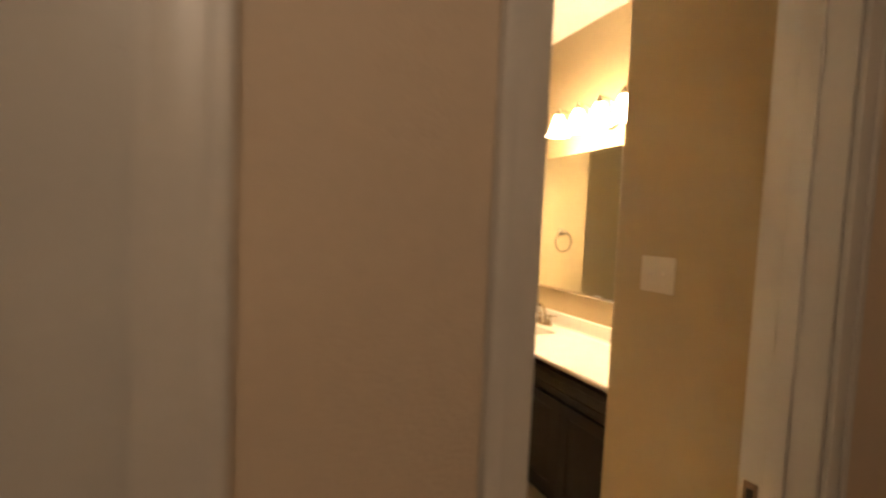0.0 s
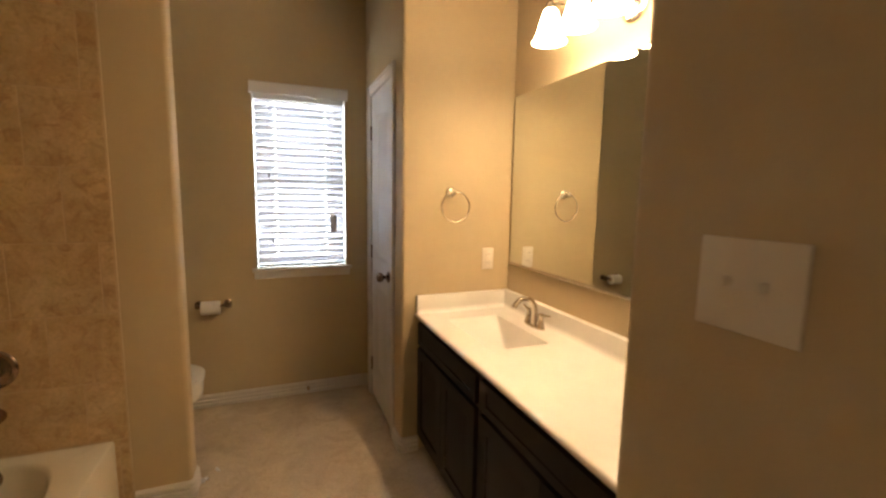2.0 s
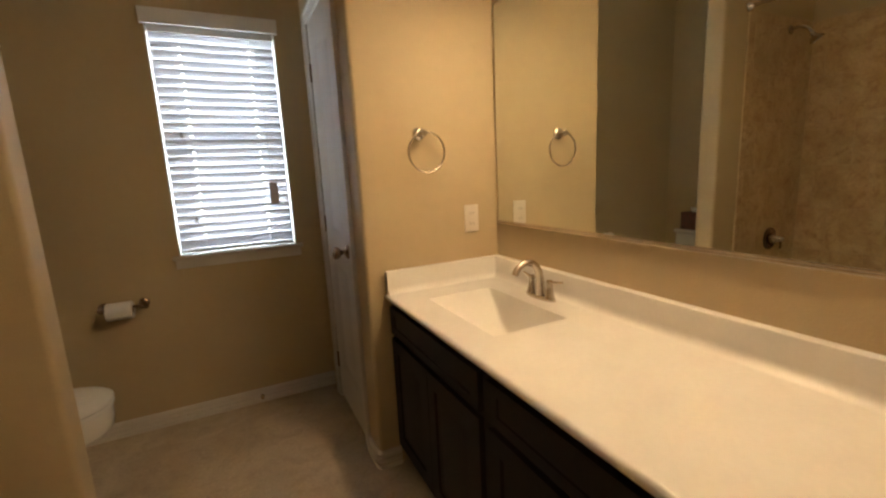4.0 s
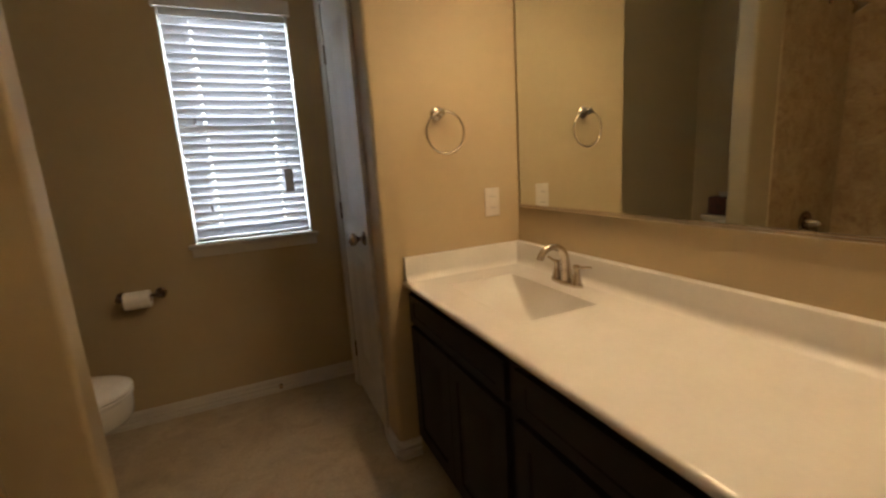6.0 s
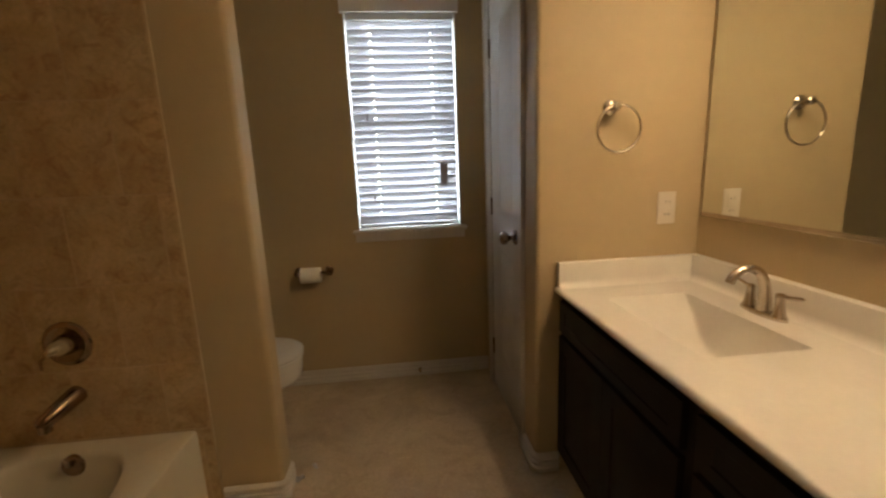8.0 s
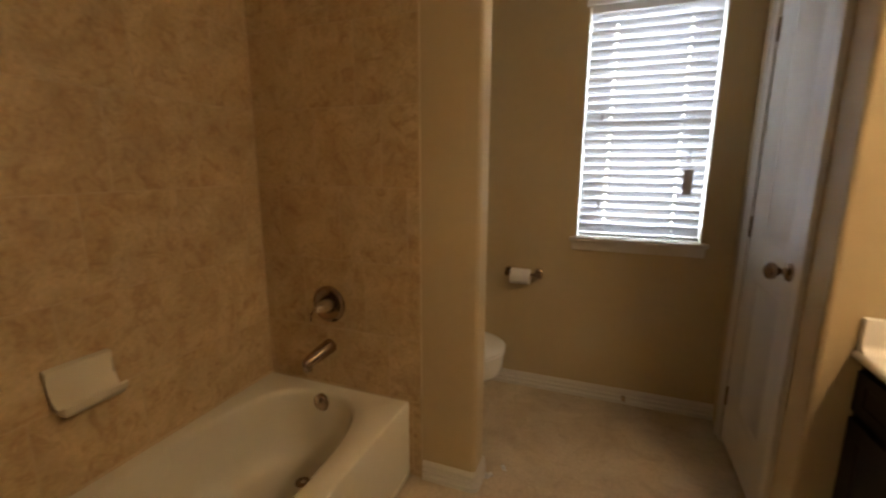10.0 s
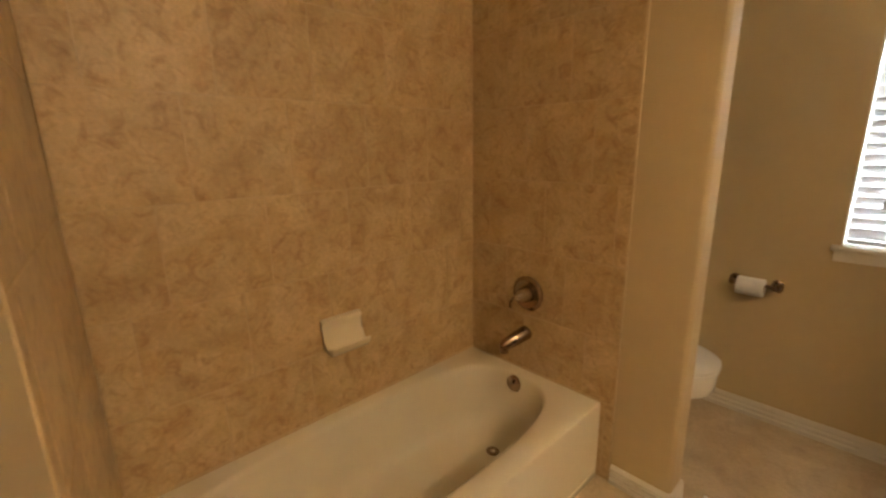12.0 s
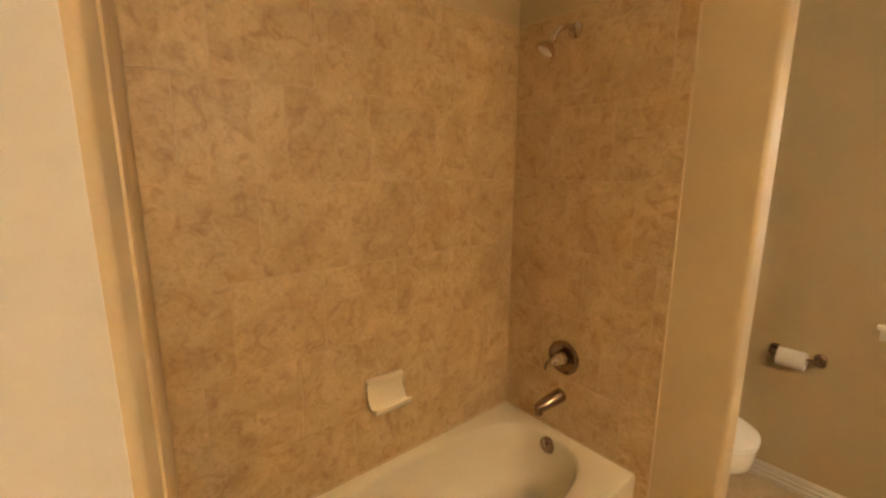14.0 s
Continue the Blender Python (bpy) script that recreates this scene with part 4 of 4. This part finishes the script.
part("head_face", tube(nb(), [p0 + hd * 0.0615, p0 + hd * 0.0645], [0.034, 0.030], segs=26), RUBBER, shw, "pale nozzle face")
rod = thing("shower_rod", (-0.050, 1.43, 2.194), "brushed-nickel shower curtain rod", "shower rod")
part("rod", tube(nb(), [(-0.050, skew(-0.050) + 0.004, 2.194), (-0.050, YR - 0.004, 2.194)], 0.0125), NICKEL, rod)
part("end_flange", lathe(nb(), [(0.030, YR - 0.001), (0.030, YR - 0.008), (0.018, YR - 0.024), (0.014, YR - 0.030)], "y", (-0.050, 0, 2.194)), NICKEL, rod)
part("end_flange", lathe(nb(), [(0.030, skew(-0.050) + 0.001), (0.030, skew(-0.050) + 0.008), (0.018, skew(-0.050) + 0.024)], "y", (-0.050, 0, 2.194)), NICKEL, rod)

# soap dish on the tile
soap = thing("soap_dish", (XW + 0.008, 2.255, 0.64), "cream ceramic soap dish fixed to the tiles", "soap dish")
sx = XW + 0.0085
sprof = [(sx, 0.618), (sx + 0.020, 0.609), (sx + 0.050, 0.606), (sx + 0.070, 0.614), (sx + 0.081, 0.632), (sx + 0.082, 0.647), (sx + 0.076, 0.651), (sx + 0.069, 0.643), (sx + 0.054, 0.630),
         (sx + 0.038, 0.632), (sx + 0.025, 0.648), (sx + 0.016, 0.676), (sx + 0.012, 0.712), (sx + 0.019, 0.724), (sx + 0.019, 0.735), (sx + 0.011, 0.741), (sx, 0.741)]
bm = nb()
prism(bm, sprof, "y", 2.158, 2.328)
bmesh.ops.bevel(bm, geom=[e for e in bm.edges if abs(e.verts[0].co.y - e.verts[1].co.y) < 1e-6], offset=0.004, segments=2, affect="EDGES", profile=0.5)
for v in bm.verts:
    if v.co.z < 0.664:
        k = (0.664 - v.co.z) / 0.056
        v.co.y = 2.243 + (v.co.y - 2.243) * (1 - 0.13 * k * k)
part("dish", bm, SOAP, soap)

# ---- toilet ----
TCY = 3.500
toilet = thing("toilet", (XT, TCY, 0), "white two-piece toilet with its lid closed", "toilet")


def egg(bm, x_back, x_front, half, z, count=48, flat=0.0):
    """An egg-shaped ring, blunt at the back."""
    pts = []
    mx = x_back + (x_front - x_back) * 0.42
    for k in range(count):
        t = 2 * math.pi * k / count
        c, s = math.cos(t), math.sin(t)
        x = mx + (x_front - mx) * c ** 0.8 if c > 0 else mx + (mx - x_back) * c * (abs(c) ** -0.35 if abs(c) > 1e-6 else 1)
        pts.append(bm.verts.new((x, TCY + half * (abs(s) ** 0.85) * (1 if s > 0 else -1), z)))
    return pts


def loft(bm, rings):
    for a, b in zip(rings, rings[1:]):
        n = len(a)
        for k in range(n):
            bm.faces.new((a[k], a[(k + 1) % n], b[(k + 1) % n], b[k]))
    bm.faces.new(list(reversed(rings[0])))
    bm.faces.new(rings[-1])
    return bm


bm = nb()
loft(bm, [egg(bm, -0.56, 0.03, 0.108, 0.0), egg(bm, -0.56, 0.025, 0.103, 0.03), egg(bm, -0.55, 0.0, 0.093, 0.11), egg(bm, -0.54, 0.012, 0.100, 0.17),
          egg(bm, -0.50, 0.040, 0.118, 0.215), egg(bm, -0.46, 0.105, 0.150, 0.250), egg(bm, -0.45, 0.148, 0.174, 0.268), egg(bm, -0.45, 0.162, 0.183, 0.284), egg(bm, -0.45, 0.165, 0.185, 0.318), egg(bm, -0.45, 0.165, 0.184, 0.355), egg(bm, -0.45, 0.162, 0.181, 0.366)])
part("bowl", bm, PORCELAIN, toilet)
bm = nb()
loft(bm, [egg(bm, -0.36, 0.158, 0.176, 0.366), egg(bm, -0.36, 0.160, 0.178, 0.371), egg(bm, -0.36, 0.172, 0.188, 0.374), egg(bm, -0.36, 0.172, 0.188, 0.385), egg(bm, -0.36, 0.168, 0.184, 0.389)])
part("seat", bm, SEAT_PLASTIC, toilet)
bm = nb()
loft(bm, [egg(bm, -0.36, 0.168, 0.184, 0.3915), egg(bm, -0.36, 0.174, 0.189, 0.396), egg(bm, -0.36, 0.172, 0.187, 0.405), egg(bm, -0.355, 0.158, 0.175, 0.416), egg(bm, -0.34, 0.118, 0.145, 0.426), egg(bm, -0.30, 0.06, 0.095, 0.432), egg(bm, -0.2, 0.0, 0.05, 0.434)])
part("lid", bm, SEAT_PLASTIC, toilet)
part("tank", bx(XT + 0.012, TCY - 0.195, 0.365, -0.452, TCY + 0.195, 0.690, bevel=0.018, segs=4), PORCELAIN, toilet)
part("tank_lid", bx(XT + 0.006, TCY - 0.205, 0.690, -0.442, TCY + 0.205, 0.722, bevel=0.010, segs=3), PORCELAIN, toilet)
fl = part("flush_lever", lathe(nb(), [(0.012, -0.4525), (0.012, -0.444), (0.006, -0.440)], "x", (0, TCY - 0.14, 0.640), segs=16), NICKEL, toilet)
part("lever_arm", tube(nb(), [(-0.442, TCY - 0.14, 0.640), (-0.436, TCY - 0.09, 0.632)], [0.005, 0.004], segs=10), NICKEL, fl)
for s in (-1, 1):
    part("seat_hinge", lathe(nb(), [(0.012, 0.366), (0.012, 0.40), (0.006, 0.405)], "z", (-0.375, TCY + s * 0.075, 0), segs=14), SEAT_PLASTIC, toilet)
box_ob = thing("tissue_box", (-0.54, 3.60, 0.722), "dark printed tissue box on the toilet tank", "tissue box")
part("carton", bx(-0.610, 3.508, 0.7225, -0.472, 3.664, 0.866, bevel=0.002), BOXCARD, box_ob)
bm = nb()
for k in range(9):
    t = k / 8
    tube(bm, [(-0.541 + 0.012 * math.cos(k * 2.1), 3.566 + 0.04 * t, 0.865), (-0.541 + 0.02 * math.sin(k * 1.7), 3.564 + 0.045 * t, 0.896 + 0.006 * math.sin(k * 2.6))], [0.009, 0.004], segs=6)
part("tissue", bm, PAPER, box_ob, "white tissue sticking out")

# toilet paper holder on the window wall
HZ, RZ = 0.699, 0.686
tp = thing("toilet_paper_holder", (0.19, YN, HZ), "dark nickel toilet paper holder with a part-used roll", "toilet paper holder")
for px in (0.096, 0.264):
    part("post", lathe(nb(), [(0.025, YN - 0.0005), (0.025, YN - 0.008), (0.014, YN - 0.014), (0.011, YN - 0.040), (0.016, YN - 0.050), (0.016, YN - 0.066), (0.010, YN - 0.072)], "y", (px, 0, HZ)), BRONZE, tp)
part("spindle", tube(nb(), [(0.096, YN - 0.058, HZ), (0.264, YN - 0.058, HZ)], 0.0075), BRONZE, tp)
part("cap", lathe(nb(), [(0.012, 0.262), (0.020, 0.272), (0.021, 0.282), (0.014, 0.291), (0.004, 0.294)], "x", (0, YN - 0.058, HZ)), BRONZE, tp)
roll = part("paper_roll", lathe(nb(), [(0.019, 0.118), (0.041, 0.116), (0.043, 0.118), (0.043, 0.222), (0.041, 0.224), (0.019, 0.224)], "x", (0, YN - 0.058, RZ), segs=40), PAPER, tp, "white paper roll")
part("roll_core", lathe(nb(), [(0.0185, 0.1175), (0.0185, 0.2245)], "x", (0, YN - 0.058, RZ), segs=24), CARD, roll)
bm = nb()
flap = [(YN - 0.058 - 0.0436 * math.cos(radians(q)), RZ + 0.0436 * math.sin(radians(q))) for q in range(60, -31, -10)]
prism(bm, flap + [(y - 0.0012, z - 0.0004) for y, z in reversed(flap)], "x", 0.1195, 0.2225)
part("paper_end", bm, PAPER, roll)

# spring door stop on the skirting, scraps of clear plastic by the stub wall, near-white for their glint
stop = thing("door_stop", (0.757, YN - 0.016, 0.040), "small spring door stop on the skirting", "door stop")
bm = nb()
tube(bm, [(0.757 + 0.0065 * math.cos(k * 0.7), YN - 0.020 - 0.0003 * k, 0.040 + 0.0065 * math.sin(k * 0.7)) for k in range(60)], 0.0015, segs=6)
part("spring", bm, NICKEL, stop)
part("stop_plate", lathe(nb(), [(0.011, YN - 0.0155), (0.011, YN - 0.019), (0.006, YN - 0.022)], "y", (0.757, 0, 0.040), segs=16), NICKEL, stop)
part("rubber_tip", lathe(nb(), [(0.009, YN - 0.036), (0.010, YN - 0.040), (0.009, YN - 0.048), (0.003, YN - 0.050)], "y", (0.757, 0, 0.040), segs=14), CARD, stop)


def scrap(x, y, size, turn, label):
    bm = nb()
    rnd = random.Random(int(x * 1000))
    rows = []
    for i in range(6):
        rows.append([bm.verts.new((x + size * ((i / 5 - .5) * math.cos(turn) - (j / 3 - .5) * 0.5 * math.sin(turn)), y + size * ((i / 5 - .5) * math.sin(turn) + (j / 3 - .5) * 0.5 * math.cos(turn)),
                                   0.003 + 0.016 * rnd.random())) for j in range(4)])
    for i in range(5):
        for j in range(3):
            bm.faces.new((rows[i][j], rows[i + 1][j], rows[i + 1][j + 1], rows[i][j + 1]))
    ext = bmesh.ops.solidify(bm, geom=bm.faces[:], thickness=0.0008)
    zmin = min(v.co.z for v in bm.verts)
    for v in bm.verts:
        v.co.z -= zmin - 0.0005
    return solid("plastic_scrap", bm, SCRAP_WHITE, label, "plastic scrap", group="scraps on the floor", smooth=False, origin=(x, y, 0))


scrap(0.205, 3.095, 0.052, 0.7, "crumpled shiny scrap of clear plastic on the floor, coloured near-white for its glint")
scrap(0.258, 3.165, 0.034, 2.1, "tiny shiny scrap of clear plastic on the floor, coloured near-white for its glint")

# ---- tiles round the tub, laid last ----
TP, GAP, TH = 0.300, 0.0032, 0.008
T_TOP, T_LOW = 2.182, TZ
JOINT = 1.512          # a level joint
X_EDGE = -0.056        # where the tiles end on the two stub walls


def lines(lo, hi, start, pitch):
    k = math.floor((lo - start) / pitch) + 1
    cuts = [lo]
    while start + k * pitch < hi - 1e-6:
        if start + k * pitch > lo + 1e-6:
            cuts.append(start + k * pitch)
        k += 1
    return [(a, b) for a, b in zip(cuts, cuts[1:] + [hi]) if b - a > 0.006]


TILE_MESH = {}


def tile_mesh(w, h):
    """One glazed tile lying in the plane of x and z, its face to -y, edges eased."""
    key = (round(w, 4), round(h, 4))
    if key not in TILE_MESH:
        a, b, e = w / 2 - GAP / 2, h / 2 - GAP / 2, 0.0016
        bm = nb()
        back = [bm.verts.new(p) for p in ((-a, 0, -b), (a, 0, -b), (a, 0, b), (-a, 0, b))]
        mid = [bm.verts.new(p) for p in ((-a, -TH + e, -b), (a, -TH + e, -b), (a, -TH + e, b), (-a, -TH + e, b))]
        top = [bm.verts.new(p) for p in ((-a + e, -TH, -b + e), (a - e, -TH, -b + e), (a - e, -TH, b - e), (-a + e, -TH, b - e))]
        for p, q in ((back, mid), (mid, top)):
            for k in range(4):
                bm.faces.new((p[k], p[(k + 1) % 4], q[(k + 1) % 4], q[k]))
        bm.faces.new(top)
        TILE_MESH[key] = finish(bm, "tile", TILE, smooth=False)
    return TILE_MESH[key]


def tiled(name, place, lo, hi, first, step, label):
    """Rows of tiles on a wall; place(u, z) gives the pose of a tile's centre; each lower row is shifted by step."""
    field = thing(name, place(lo, T_LOW).translation, label, "wall tiles", kind="structure")
    rows = lines(T_LOW, T_TOP, JOINT, TP)
    base = field.matrix_basis.copy()
    base = Matrix.Translation(field.location)
    for z0, z1 in rows:
        k = round((JOINT + TP - z1) / TP) if z1 - z0 > 0.2 else (-3 if z0 > 2 else 4)
        for u0, u1 in lines(lo, hi, first + step * k, TP):
            ob = new("tile", tile_mesh(u1 - u0, z1 - z0))
            ob.parent = field
            ob.matrix_basis = base.inverted() @ place((u0 + u1) / 2, (z0 + z1) / 2)
    return field


tiled("tiles_back", lambda u, z: pose(XW, u, z, 0, 0, 90), skew(XW) + 0.003, YR - 0.008, 1.912, -0.10, "mottled beige-brown ceramic tiles along the tub")
tiled("tiles_head", lambda u, z: pose(u, YR, z), XW + 0.009, X_EDGE, -0.315, 0.105, "mottled beige-brown ceramic tiles behind the tub spout")
ang = math.degrees(math.atan(-SKEW))
tiled("tiles_foot", lambda u, z: pose(u, skew(u) - 0.0055, z, 0, 0, 180 + ang), XW + 0.009, X_EDGE, -0.315, 0.105, "mottled beige-brown ceramic tiles at the foot of the tub")
# short stacks of tile beside the apron, down to the floor
T_TOP, T_LOW = TZ, 0.004
tiled("tiles_head_low", lambda u, z: pose(u, YR, z), TX1 - 0.006, X_EDGE, -0.315, 0.105, "narrow cut tiles beside the tub apron")
tiled("tiles_foot_low", lambda u, z: pose(u, skew(u) - 0.0055, z, 0, 0, 180 + ang), TX1 - 0.006, X_EDGE, -0.315, 0.105, "narrow cut tiles beside the tub apron")
T_TOP, T_LOW = 2.182, TZ
grout = thing("tile_grout", (XW, YR, 0), "tan grout between the shower tiles", "grout", kind="structure")
part("grout_bed", bx(XW - 0.001, skew(XW) + 0.003, TZ, XW + 0.0071, YR - 0.002, T_TOP - 0.001), GROUT, grout, smooth=False)
part("grout_bed", bx(XW + 0.0071, YR - 0.0071, TZ, X_EDGE - 0.001, YR - 0.0005, T_TOP - 0.001), GROUT, grout, smooth=False)
part("grout_bed", bx(TX1 - 0.006, YR - 0.0071, 0, X_EDGE - 0.001, YR - 0.0005, TZ), GROUT, grout, smooth=False)
bm = nb()
for a, b in ((XW + 0.0062, X_EDGE - 0.001),):
    vs = [bm.verts.new((x, skew(x) + d, z)) for x in (a, b) for d in (-0.004, 0.0016) for z in (0.0, T_TOP - 0.001)]
    for f in ((0, 1, 3, 2), (4, 5, 7, 6), (0, 1, 5, 4), (2, 3, 7, 6), (0, 2, 6, 4), (1, 3, 7, 5)):
        bm.faces.new([vs[i] for i in f])
part("grout_bed", bm, GROUT, grout, smooth=False)
part("edge_caulk", bx(X_EDGE - 0.0005, YR - 0.0095, 0.0, X_EDGE + 0.005, YR - 0.0005, T_TOP + 0.004, bevel=0.002), EDGE, grout, "pale edge strip")
part("edge_caulk", bx(X_EDGE - 0.0005, skew(X_EDGE) - 0.0030, 0.0, X_EDGE + 0.003, skew(X_EDGE) + 0.0032, T_TOP + 0.004, bevel=0.002), EDGE, grout, "pale edge strip")
part("edge_caulk", bx(XW + 0.006, YR - 0.0095, T_TOP - 0.001, X_EDGE, YR - 0.0005, T_TOP + 0.004, bevel=0.002), EDGE, grout, "pale edge strip")
part("edge_caulk", bx(XW + 0.0005, skew(XW) + 0.006, T_TOP - 0.001, XW + 0.0095, YR - 0.006, T_TOP + 0.004, bevel=0.002), EDGE, grout, "pale edge strip")

# flush ceiling lamp of the hall, unseen, added to go with its fill light
hl = thing("added_hall_lamp", (-0.35, -0.4, 2.45), "unseen warm flush ceiling lamp added to light the hall", "ceiling lamp")
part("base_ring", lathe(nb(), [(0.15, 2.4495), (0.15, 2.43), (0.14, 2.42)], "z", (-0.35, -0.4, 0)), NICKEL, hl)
dome = part("dome", lathe(nb(), [(0.138, 2.425), (0.130, 2.39), (0.095, 2.355), (0.04, 2.340), (0.003, 2.338)], "z", (-0.35, -0.4, 0)), GLOW_HALL, hl)
